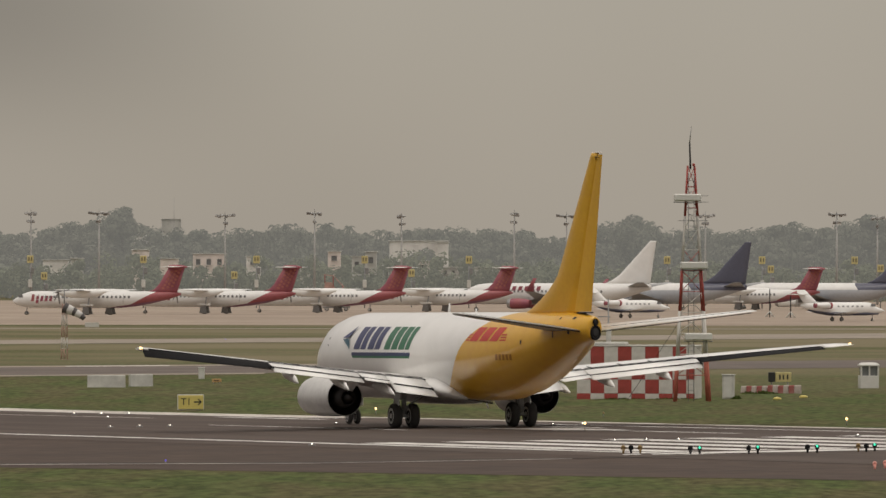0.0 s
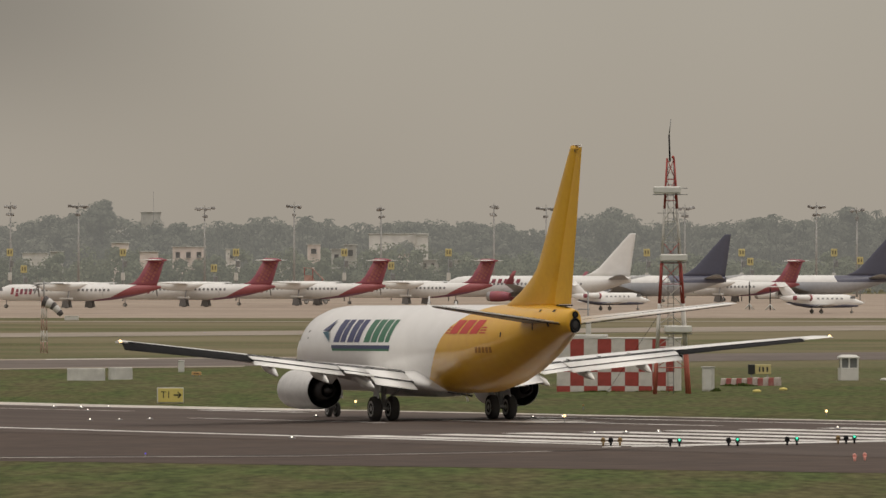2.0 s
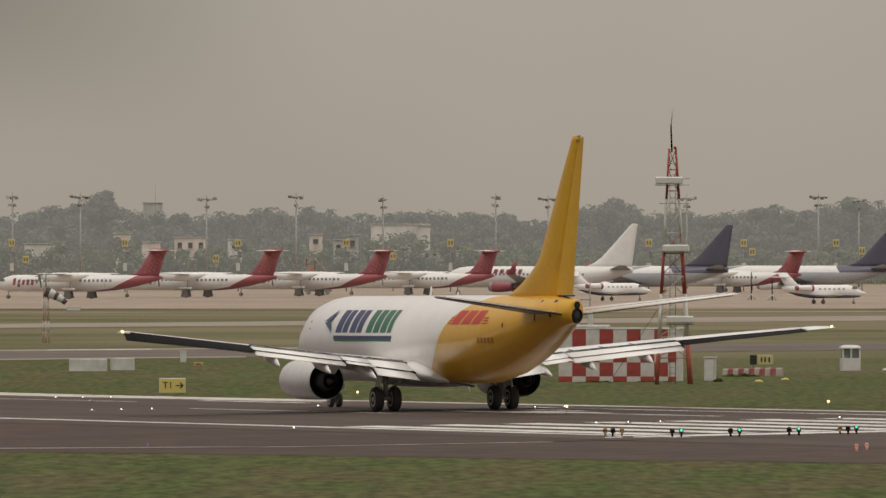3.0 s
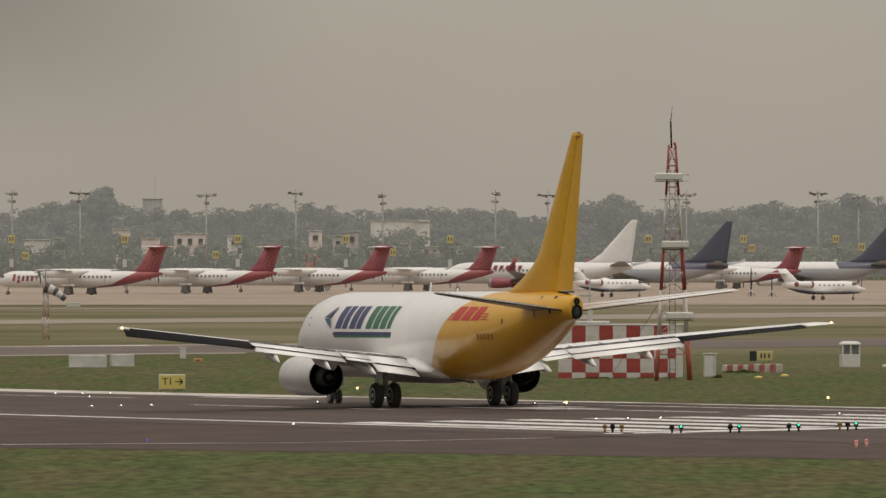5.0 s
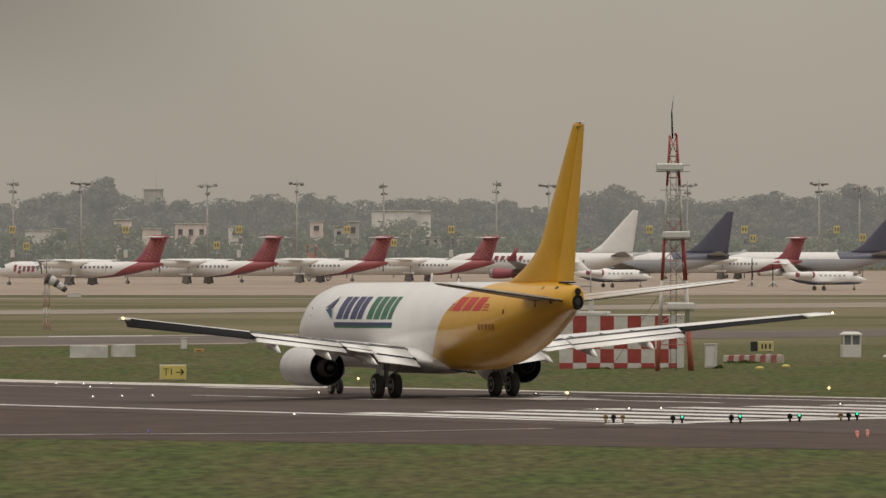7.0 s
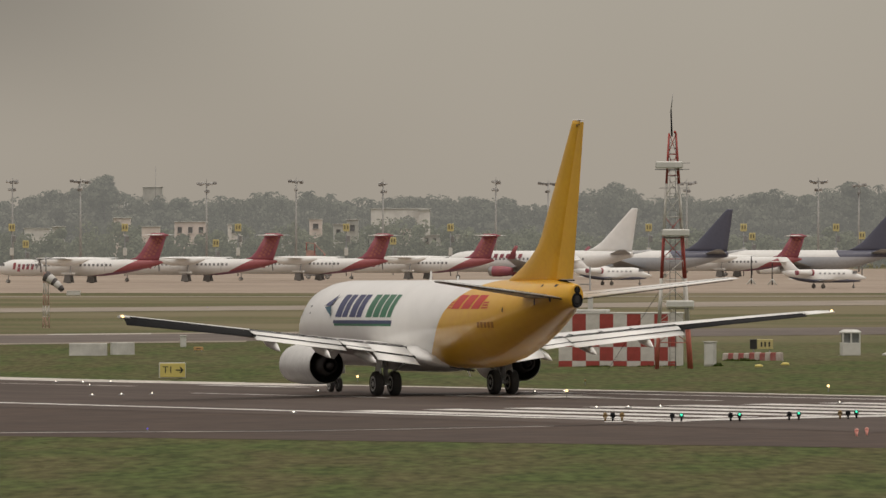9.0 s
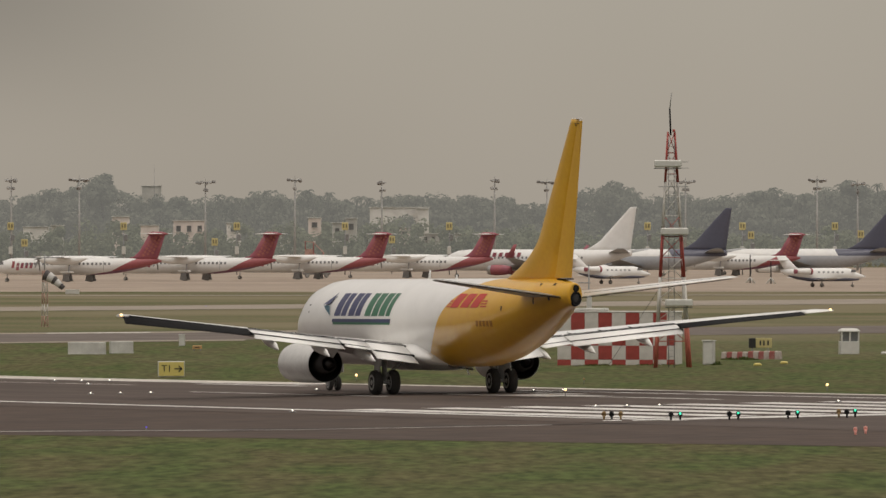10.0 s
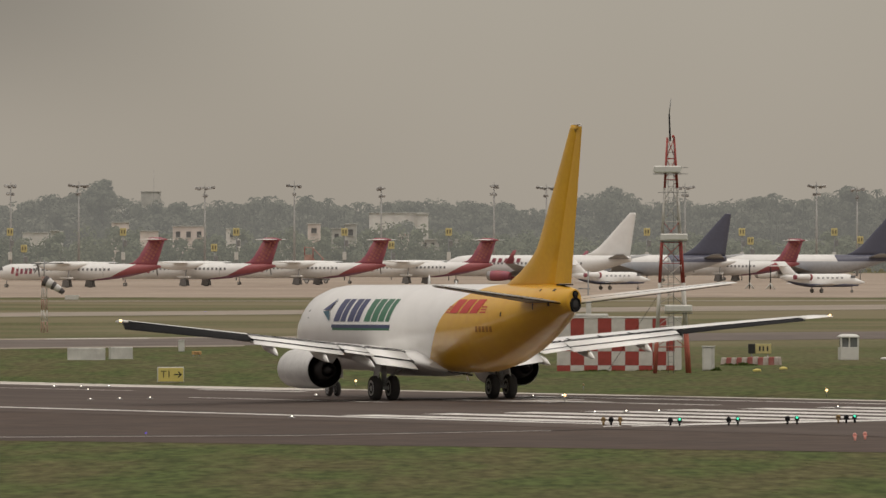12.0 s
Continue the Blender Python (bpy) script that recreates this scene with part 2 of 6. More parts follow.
LAMP_BLUE = material("blue_lamp", (0.1, 0.1, 0.7), 0.5, glow=((0.22, 0.12, 1.0), 0.35))
LAMP_OFF = material("unlit_lamp", (0.30, 0.20, 0.08), 0.4)
for rough_ground in (GRASS, ASPHALT, ASPHALT_OLD, CONCRETE, PATH, TAR):
    rough_ground.node_tree.nodes["Principled BSDF"].inputs["Specular IOR Level"].default_value = 0.06 if rough_ground is GRASS else 0.2


# ---------- building helpers ----------
def mesh_of(name, bm, mat):
    me = bpy.data.meshes.new(name)
    bm.to_mesh(me)
    bm.free()
    for m in mat if isinstance(mat, (list, tuple)) else [mat]:
        me.materials.append(m)
    return me


def part(name, bm, mat, parent, label=""):
    """Links a bmesh as one mesh object under a thing or a part."""
    ob = new(name, mesh_of(name, bm, mat))
    ob.parent = parent
    return tagged(ob, label) if label else ob


def thing(name, m, label, category, group="", kind=""):
    ob = new(name)
    ob.matrix_world = m
    return tagged(ob, label, category, group, kind)


def box(bm, c, size, bevel=0.0, turn=None):
    """A box with its middle at c, edges broken by bevel."""
    made = bmesh.ops.create_cube(bm, size=1)["verts"]
    bmesh.ops.scale(bm, vec=size, verts=made)
    if bevel:
        edges = list({e for v in made for e in v.link_edges})
        made = bmesh.ops.bevel(bm, geom=edges, offset=bevel, segments=1, affect="EDGES")["verts"]
    if turn:
        bmesh.ops.transform(bm, matrix=turn, verts=made)
    bmesh.ops.translate(bm, vec=c, verts=made)
    return made


def rod(bm, a, b, r0, r1=None, seg=8, mat=0):
    """A round bar from a to b."""
    a, b = Vector(a), Vector(b)
    r1 = r0 if r1 is None else r1
    q = (b - a).to_track_quat("Z", "Y")
    rings = []
    for p, r in ((a, r0), (b, r1)):
        rings.append([bm.verts.new(p + q @ Vector((r * math.cos(2 * math.pi * i / seg), r * math.sin(2 * math.pi * i / seg), 0))) for i in range(seg)])
    for i in range(seg):
        f = bm.faces.new((rings[0][i], rings[0][(i + 1) % seg], rings[1][(i + 1) % seg], rings[1][i]))
        f.material_index, f.smooth = mat, True
    for ring in (rings[0][::-1], rings[1]):
        bm.faces.new(ring).material_index = mat


def loft(bm, rings, caps=(True, True), smooth=True, close=True):
    """A skin over rings of points."""
    vs = [[bm.verts.new(p) for p in ring] for ring in rings]
    n = len(vs[0])
    for a, b in zip(vs, vs[1:]):
        for i in range(n if close else n - 1):
            f = bm.faces.new((a[i], a[(i + 1) % n], b[(i + 1) % n], b[i]))
            f.smooth = smooth
    if caps[0]:
        bm.faces.new(vs[0][::-1])
    if caps[1]:
        bm.faces.new(vs[-1])
    bmesh.ops.recalc_face_normals(bm, faces=bm.faces)
    return vs


def turned(bm, profile, axis_y=0.0, axis_z=0.0, seg=28, caps=(False, False), flat=None):
    """A body turned about a line along x: profile of (x, radius); ahead of flat the under side is flattened."""
    rings = []
    for x, r in profile:
        squash = 1.0 if flat is None else 1.0 - 0.11 * min(max((x - flat) / 1.2, 0), 1)
        spots = [(math.cos(2 * math.pi * i / seg), math.sin(2 * math.pi * i / seg)) for i in range(seg)]
        rings.append([(x, axis_y + r * c, axis_z + r * n * (squash if n < 0 else 1.0)) for c, n in spots])
    loft(bm, rings, caps)


FOIL = [(0, 0), (0.02, 0.30), (0.08, 0.62), (0.2, 0.90), (0.4, 1.0), (0.6, 0.80), (0.8, 0.44), (1.0, 0.04),
        (1.0, -0.04), (0.8, -0.16), (0.6, -0.36), (0.4, -0.52), (0.2, -0.56), (0.08, -0.40), (0.02, -0.20)]


def foil(le, te, thick, upright=False, c0=0.0, c1=1.0):
    """One section of a wing from leading to trailing edge points; c0 to c1 is the share of the chord that it takes."""
    le, te = Vector(le), Vector(te)
    pts = []
    for c, t in FOIL:
        cc = c0 + (c1 - c0) * c
        s = 0.6 * thick * t
        if c0 > 0:
            s = 0.6 * thick * 0.62 * (1 - c) * (1 if t > 0 else -0.5) + 0.004 * (1 if t > 0 else -1)
        elif c1 < 1:
            s = 0.6 * thick * (t if c < 0.75 else (0.62 if t > 0 else -0.28))
        p = le.lerp(te, cc)
        if upright:
            s = 0.6 * thick * (abs(t) if t > 0 else -abs(FOIL[(len(FOIL) - FOIL.index((c, t))) % len(FOIL)][1]))
            if c0 > 0:
                s = 0.36 * thick * (1 - c) * (1 if t > 0 else -1) + 0.006 * (1 if t > 0 else -1)
            pts.append(p + Vector((0, s, 0)))
        else:
            pts.append(p + Vector((0, 0, s)))
    return pts


def wheel(parent, x, y, r, w, rubber=None):
    """A tyre with its rim, axle along y."""
    z = r
    bm = bmesh.new()
    prof = [(-w / 2, r * 0.60), (-w / 2, r * 0.86), (-w * 0.40, r * 0.96), (-w * 0.2, r), (w * 0.2, r), (w * 0.40, r * 0.96), (w / 2, r * 0.86), (w / 2, r * 0.60)]
    seg = 28
    loft(bm, [[(x + rr * math.cos(2 * math.pi * i / seg), y + o, z + rr * math.sin(2 * math.pi * i / seg)) for i in range(seg)] for o, rr in prof], (True, True))
    tyre = part("tyre", bm, rubber or RUBBER, parent)
    bm = bmesh.new()
    for s in (-1, 1):
        loft(bm, [[(x + rr * math.cos(2 * math.pi * i / 20), y + s * o, z + rr * math.sin(2 * math.pi * i / 20)) for i in range(20)]
                  for o, rr in ((w * 0.46, r * 0.66), (w * 0.535, r * 0.63), (w * 0.50, r * 0.46), (w * 0.49, r * 0.24), (w * 0.55, r * 0.18), (w * 0.55, 0.02))], (True, True))
    part("rim", bm, RIM, tyre, "pale metal wheel rim")
    return tyre


# ---------- ground ----------
def ground_z(x, y):
    """The runway's slab leans a little; the field beyond is level."""
    w = min(max((640 - y) / 160, 0), 1)
    w = w * w * (3 - 2 * w)
    return w * (0.0099 * min(max(x, -45), 45) - 0.0027 * (min(max(y, 250), 700) - 420))


THETA = radians(23.27)
RN, RU = Vector((math.cos(THETA), math.sin(THETA))), Vector((-math.sin(THETA), math.cos(THETA)))


def on_runway(n, u, lift=0.0):
    """From metres across and along the runway to a place on the ground."""
    p = RN * n + RU * u
    return Vector((p.x, p.y, ground_z(p.x, p.y) + lift))


def on_ground(x, y, lift=0.0):
    return Vector((x, y, ground_z(x, y) + lift))


def patch(name, corners, lift, mat, label, category, nx=24, ny=24, group="", ragged=0.0, parent=None):
    """A sheet laid on the ground between four corners (a, b along the near side; d, c along the far side)."""
    a, b, c, d = (Vector(p) for p in corners)
    verts, faces = [], []
    for j in range(ny + 1):
        for i in range(nx + 1):
            p = a.lerp(b, i / nx).lerp(d.lerp(c, i / nx), j / ny)
            if ragged and j in (0, ny):
                p = p + (d - a).normalized() * ragged * (noise.noise((p.x * 0.3, p.y * 0.3, 0)) + 0.6 * noise.noise((p.x * 1.7, p.y * 1.7, 5)))
            verts.append(on_ground(p.x, p.y, lift))
    for j in range(ny):
        for i in range(nx):
            k = j * (nx + 1) + i
            faces.append((k, k + 1, k + nx + 2, k + nx + 1))
    me = bpy.data.meshes.new(name)
    me.from_pydata(verts, [], faces)
    me.materials.append(mat)
    ob = new(name, me)
    if parent:
        ob.parent = parent
        return ob
    return tagged(ob, label, category, group, "structure")


def ground_sheet():
    ys = sorted(set([-400, -100, 100, 200] + list(range(240, 660, 10)) + [700, 800, 1000, 1300, 1700, 2200, 3000, 4000, 4900]))
    xs = [-2500, -900, -300, -120] + list(range(-60, 61, 5)) + [120, 300, 900, 2500]
    verts = [(x, y, ground_z(x, y)) for y in ys for x in xs]
    nx = len(xs)
    faces = [(j * nx + i, j * nx + i + 1, (j + 1) * nx + i + 1, (j + 1) * nx + i) for j in range(len(ys) - 1) for i in range(nx - 1)]
    me = bpy.data.meshes.new("ground")
    me.from_pydata(verts, [], faces)
    me.materials.append(GRASS)
    tagged(new("ground", me), "rough green and brown airfield grass", "ground", "", "structure")


def runway():
    uv = lambda n, u: tuple((RN * n + RU * u))
    # pavement, with the wider worn apron before the threshold
    patch("pavement", ((-70, 394), (70, 223), (70, 322), (-70, 530)), 0.010, ASPHALT_OLD, "worn brown asphalt before the runway threshold", "pavement", 70, 14, ragged=0.5)
    patch("runway", (uv(139.5, 200), uv(177.2, 200), uv(177.2, 620), uv(139.5, 620)), 0.020, ASPHALT, "dark grey asphalt runway with white markings", "runway", 16, 120)
    patch("runway_edge", (uv(176.0, 200), uv(177.2, 200), uv(177.2, 620), uv(176.0, 620)), 0.028, EDGE, "pale worn concrete edge of the runway", "runway edge", 2, 120, ragged=0.0)
    patch("seam", ((-40, 340), (-5.4, 331.6), (-5.4, 332.6), (-40, 341.2)), 0.026, TAR, "dark tar joint across the asphalt", "tar joint", 30, 1, ragged=0.25)
    patch("seam", ((-5.4, 331.6), (14, 341.3), (14, 342.0), (-5.4, 332.6)), 0.026, TAR, "dark tar joint across the asphalt", "tar joint", 30, 1, ragged=0.2)
    patch("side_stripe", (uv(143.1, 311), uv(144.0, 311), uv(144.0, 620), uv(143.1, 620)), 0.030, PAINT, "white painted side stripe of the runway", "runway marking", 1, 80)
    patch("shoulder_line", ((-40, 338.6), (-5.4, 330.3), (-5.4, 331.3), (-40, 339.5)), 0.028, PAINT_OLD, "faded pale line along the edge of the asphalt", "runway marking", 30, 1, ragged=0.25)
    patch("shoulder_line", ((-5.4, 330.4), (4, 335.2), (4, 335.9), (-5.4, 331.2)), 0.028, PAINT_OLD, "faded pale line along the edge of the asphalt", "runway marking", 30, 1, ragged=0.3)
    patch("side_stripe", (uv(168.0, 431), uv(168.5, 431), uv(168.5, 620), uv(168.0, 620)), 0.030, PAINT_OLD, "faded white line on the runway", "runway marking", 1, 50)
    for i in range(9):
        n = 144.6 + 3.6 * i
        patch("threshold_bar", (uv(n, 316.6 + 0.2 * (n - 144) + 0.4 * math.sin(i * 2.1)), uv(n + 1.8, 317 + 0.2 * (n - 144)), uv(n + 1.8, 347.4), uv(n, 347.0)), 0.032, PAINT,
              "long white painted threshold bar on the runway", "runway marking", 2, 12, "threshold bars")
    patch("threshold_stripe", (uv(143.3, 312.0), uv(176, 318.6), uv(176, 321.8), uv(143.3, 315.0)), 0.036, PAINT, "white painted stripe across the runway threshold", "runway marking", 24, 2, ragged=0.1)
    patch("runway_shoulder", (uv(173.6, 428), uv(176.0, 420), uv(176.0, 620), uv(173.0, 620)), 0.027, EDGE, "pale worn concrete strip beside the runway", "runway edge", 2, 60)
    for n, u0, u1, w in ((172.2, 352, 392, 0.5), (165.0, 372, 384, 0.9), (169.2, 378, 386, 0.5), (160.5, 380, 404, 0.35), (173.8, 420, 470, 0.4), (165.9, 371.0, 379.5, 2.0), (166.2, 357.0, 371.0, 0.5), (171.6, 417.0, 431.0, 0.7)):
        patch("worn_marking", (uv(n, u0), uv(n + w, u0), uv(n + w, u1), uv(n, u1)), 0.031, PAINT, "worn white paint mark on the runway", "runway marking", 2, 8)
    for x0, x1 in ((6.0, 6.7), (7.1, 8.0)):
        patch("worn_marking", ((x0, 342.8), (x1, 343.2), (x1, 345.2), (x0, 344.6)), 0.031, PAINT, "worn white paint mark before the threshold", "runway marking", 4, 2, ragged=0.3)


def field():
    """Taxiway, service road and apron beyond the runway."""
    patch("taxiway", ((-180, 492), (160, 814), (160, 866), (-180, 560)), 0.02, TAXI, "worn brown asphalt taxiway across the grass", "taxiway", 60, 8, ragged=1.0)
    patch("taxiway_edge", ((-180, 485), (-14, 642.2), (-14, 649.7), (-180, 492.5)), 0.024, PATH, "pale concrete shoulder of the taxiway", "taxiway edge", 60, 2)
    patch("taxiway_edge", ((-180, 559), (0, 714), (0, 724), (-180, 569)), 0.024, PATH, "pale concrete shoulder of the taxiway", "taxiway edge", 60, 2)
    patch("taxiway_marking", ((-30.0, 690), (-22.4, 697), (-22.4, 701), (-30.0, 694)), 0.028, PAINT, "thin white painted line on the taxiway", "taxiway marking", 10, 1)
    patch("service_road", ((-200, 734), (200, 1183), (200, 1290), (-200, 760)), 0.03, PATH, "pale concrete service road across the grass", "road", 40, 6, ragged=2.0)
    patch("service_road", ((-200, 1145), (200, 1185), (200, 1200), (-200, 1160)), 0.03, PATH, "narrow pale concrete track beside the apron", "road", 40, 2, ragged=2.0)
    patch("apron", ((-420, 1236), (420, 1258), (420, 2350), (-420, 2350)), 0.03, CONCRETE, "wide tan concrete aircraft parking apron", "apron", 60, 20, ragged=3.0)


ground_sheet()
runway()
field()


# ---------- the freighter on the runway ----------
FUSE = [(19.2, 0.05, 2.58, 2.68), (18.9, 0.42, 2.18, 3.05), (18.3, 0.80, 1.85, 3.45), (17.4, 1.18, 1.58, 3.95), (16.4, 1.50, 1.42, 4.55), (15.3, 1.73, 1.32, 5.00),
        (14.0, 1.84, 1.28, 5.20), (12.5, 1.88, 1.27, 5.28), (6, 1.88, 1.27, 5.28), (0, 1.88, 1.27, 5.28), (-5, 1.88, 1.27, 5.28), (-7, 1.875, 1.33, 5.28),
        (-9, 1.81, 1.60, 5.28), (-11, 1.65, 2.07, 5.28), (-13, 1.38, 2.65, 5.28), (-15, 1.02, 3.30, 5.26), (-16.2, 0.74, 3.74, 5.20), (-16.95, 0.52, 3.93, 5.13), (-17.4, 0.37, 4.01, 5.07), (-17.6, 0.29, 4.04, 5.03)]


def hull(x):
    """Half width, bottom and top of the freighter's hull at x."""
    for a, b in zip(FUSE, FUSE[1:]):
        if a[0] >= x >= b[0]:
            k = (a[0] - x) / (a[0] - b[0])
            return [p + (q - p) * k for p, q in zip(a[1:], b[1:])]
    return FUSE[-1][1:]


def hull_ring(x, seg=44):
    hw, lo, hi = hull(x)
    m, hh = (lo + hi) / 2, (hi - lo) / 2
    return [(x, hw * math.cos(2 * math.pi * i / seg), m + hh * math.sin(2 * math.pi * i / seg)) for i in range(seg)]


def hull_point(x, z, lift=0.012):
    """The left skin of the hull at x and height z."""
    hw, lo, hi = hull(x)
    m, hh = (lo + hi) / 2, (hi - lo) / 2
    s = max(-0.999, min(0.999, (z - m) / hh))
    y = hw * math.sqrt(1 - s * s)
    nrm = Vector((0, y / hw ** 2, (z - m) / hh ** 2)).normalized()
    return Vector((x, y, z)) + nrm * lift


def decal(name, parent, quads, mat, label=""):
    """Flat paint on the hull: each quad is (front x, rear x, low z, high z, slant), thinly proud of the skin."""
    bm = bmesh.new()
    for x0, x1, z0, z1, slant in quads:
        rows = []
        nx, nz = max(2, int(abs(x1 - x0) / 0.35)), 4
        for j in range(nz + 1):
            z = z0 + (z1 - z0) * j / nz
            off = -slant * j / nz
            rows.append([bm.verts.new(hull_point(x0 + (x1 - x0) * i / nx + off, z)) for i in range(nx + 1)])
        for a, b in zip(rows, rows[1:]):
            for i in range(nx):
                bm.faces.new((a[i], a[i + 1], b[i + 1], b[i])).smooth = True
    return part(name, bm, mat, parent, label)


def wing_line(y):
    """Leading and trailing edge and thickness of the freighter's wing at span y."""
    if y < 5.4:
        k = (y - 1.2) / 4.2
        return Vector((6.1 - 3.5 * k, y, 1.80 + 0.59 * k)), Vector((-2.25 + 0.15 * k, y, 1.83 + 0.58 * k)), 1.0 - 0.45 * k
    k = (y - 5.4) / 11.6
    return Vector((2.6 - 6.6 * k, y, 2.39 + 1.38 * k)), Vector((-2.1 - 3.5 * k, y, 2.41 + 1.35 * k)), 0.55 - 0.37 * k


def side(p, s):
    flex = 0.14 * (max(0.0, p[1] - 2) / 15) ** 3 if s < 0 else 0.0
    return Vector((p[0], p[1] * s, p[2] - flex))


def freighter():
    right, fwd = Vector((1, 0, 0.0099)), Vector((0, 1, -0.0027))
    up = right.cross(fwd).normalized()
    psi = radians(19.52)
    ahead = (fwd * math.cos(psi) - right * math.sin(psi)).normalized()
    left = up.cross(ahead)
    rot = Matrix((ahead, left, up)).transposed().to_4x4()
    jet = thing("cargo_jet", Matrix.Translation(on_ground(0, 420, 0.022)) @ rot, "white and yellow twin-engined cargo jet standing on the runway", "airplane")
    skin = two_tone("freighter_paint", (0.86, 0.845, 0.82), (0.72, 0.395, 0.030), -1.836, -3.172, 1.386, 1.8, 0.30, -0.2977)
    skin.node_tree.nodes["Principled BSDF"].inputs["Coat Weight"].default_value = 0.3
    bm = bmesh.new()
    xs = sorted({s[0] for s in FUSE} | {-4 - 0.5 * i for i in range(26)} | {12 - i for i in range(16)}, reverse=True)
    loft(bm, [hull_ring(x) for x in xs], (True, True))
    body = part("fuselage", bm, skin, jet, "white fuselage with a yellow rear end")
    # exhaust of the tail cone, with a smaller dark oval added above it
    for z, ry, rz, mat, label in ((4.36, 0.24, 0.32, BLACK, "dark exhaust opening of the tail cone"), (4.82, 0.12, 0.15, BLACK, "small dark oval over the exhaust")):
        bm = bmesh.new()
        loft(bm, [[(x, k * ry * math.cos(2 * math.pi * i / 20), z + k * rz * math.sin(2 * math.pi * i / 20)) for i in range(20)]
                  for x, k in ((-17.50, 1.08), (-17.70, 1.0), (-17.70, 0.84), (-17.63, 0.72))], (True, False))
        part("tail_exhaust", bm, mat, body, label)
        bm = bmesh.new()
        loft(bm, [[(x, k * ry * math.cos(2 * math.pi * i / 16), z + k * rz * math.sin(2 * math.pi * i / 16)) for i in range(16)] for x, k in ((-17.61, 0.75), (-17.64, 0.72), (-17.66, 0.3))], (True, True))
        part("exhaust_liner", bm, DARK, body)
    # belly fairing
    bm = bmesh.new()
    rings = []
    for x, hw, lo, hi in ((7.5, 1.2, 1.35, 1.7), (6.5, 1.75, 1.18, 2.1), (4, 2.05, 1.06, 2.45), (0, 2.10, 1.06, 2.55), (-1.0, 2.08, 1.14, 2.50), (-1.9, 1.92, 1.27, 2.20), (-2.5, 1.5, 1.40, 1.85)):
        rings.append([(x, hw * math.copysign(abs(math.cos(a)) ** 0.8, math.cos(a)), (lo + hi) / 2 + (hi - lo) / 2 * math.sin(a)) for a in [2 * math.pi * i / 28 for i in range(28)]])
    loft(bm, rings)
    part("belly_fairing", bm, WHITE, jet)
    # lettering as plain shapes
    step, quads = 1.0, []
    for i, w in enumerate((0.85, 0.70, 0.85, 0.72)):
        quads.append((10.0 - step * i, 10.0 - step * i - w, 3.58, 4.62, 0.45))
    decal("lettering", body, quads, BLUE, "four slanted blue letter shapes")
    quads = [(5.65 - step * i, 5.65 - step * i - w, 3.58, 4.62, 0.45) for i, w in enumerate((0.82, 0.82, 0.82, 0.55))]
    decal("lettering", body, quads, GREEN, "four slanted green letter shapes")
    decal("lettering_stripe", body, [(10.1, 2.0, 3.18, 3.28, 0.0)], GREEN, "green line under the lettering")
    decal("lettering_stripe", body, [(10.25, 1.95, 3.28, 3.44, 0.05)], BLUE, "blue line under the lettering")
    bm = bmesh.new()
    for mat_i, tri in ((0, ((11.75, 4.08), (10.35, 4.62), (10.85, 4.10))), (1, ((11.65, 4.03), (10.80, 4.05), (10.45, 3.58)))):
        f = bm.faces.new([bm.verts.new(hull_point(x, z, 0.07)) for x, z in tri])
        f.material_index = mat_i
    part("arrow_emblem", bm, (BLUE, TEAL), body, "blue arrow emblem before the lettering")
    quads = []
    for i, w in enumerate((1.05, 1.05, 0.95)):
        quads.append((-5.95 - 1.3 * i, -5.95 - 1.3 * i - w, 3.98, 4.60, 0.55))
    for k in range(3):
        quads.append((-5.45 - 0.12 * k, -5.85 - 0.12 * k, 4.00 + 0.12 * k, 4.06 + 0.12 * k, 0.05))
        quads.append((-9.75 - 0.05 * k, -10.45, 4.00 + 0.12 * k, 4.06 + 0.12 * k, 0.05))
    decal("lettering", body, quads, RED, "slanted red letter shapes on yellow")
    decal("registration_bar", body, [(-9.4 - 0.36 * i, -9.4 - 0.36 * i - 0.24, 3.14, 3.40, 0.05) for i in range(5)], material("brown_paint", (0.40, 0.17, 0.02), 0.5))
    decal("cockpit_window", body, [(14.05, 13.90, 4.04, 4.12, 0.03)], DARK)
    decal("vent", body, [(13.95, 13.83, 3.72, 3.79, 0.02)], DARK)
    decal("vent", body, [(11.6, 11.48, 2.30, 2.58, 0.02)], DARK)
    decal("cockpit_window", body, [(15.9, 15.65, 3.62, 3.80, 0.05)], DARK)
    for mark in ((-12.0, -12.12, 3.85, 4.05, 0.02), (-14.9, -15.0, 4.15, 4.50, 0.0), (-16.1, -16.25, 4.3, 4.45, 0.0), (12.4, 12.25, 2.15, 2.35, 0.0), (-15.0, -15.12, 4.95, 5.05, 0), (-16.2, -16.4, 4.95, 5.05, 0)):
        decal("vent", body, [mark], DARK)
    for x in (1.7, -2.0):
        bm = bmesh.new()
        loft(bm, [foil((x + 0.25, 0, 5.2), (x - 0.15, 0, 5.2), 0.06, True), foil((x + 0.05, 0, 5.70 if x > 0 else 5.45), (x - 0.12, 0, 5.70 if x > 0 else 5.45), 0.03, True)])
        part("antenna", bm, WHITE, body)
    # belly aerial under the wing
    bm = bmesh.new()
    rod(bm, (-4.6, 0.5, 1.25), (-4.9, 0.5, 0.92), 0.05, 0.03)
    part("belly_antenna", bm, WHITE, body)
    bm = bmesh.new()
    rod(bm, (-3.3, 0.9, 1.32), (-5.3, 0.45, 1.16), 0.03, 0.05, 6)
    part("drain_tube", bm, DARK, body)

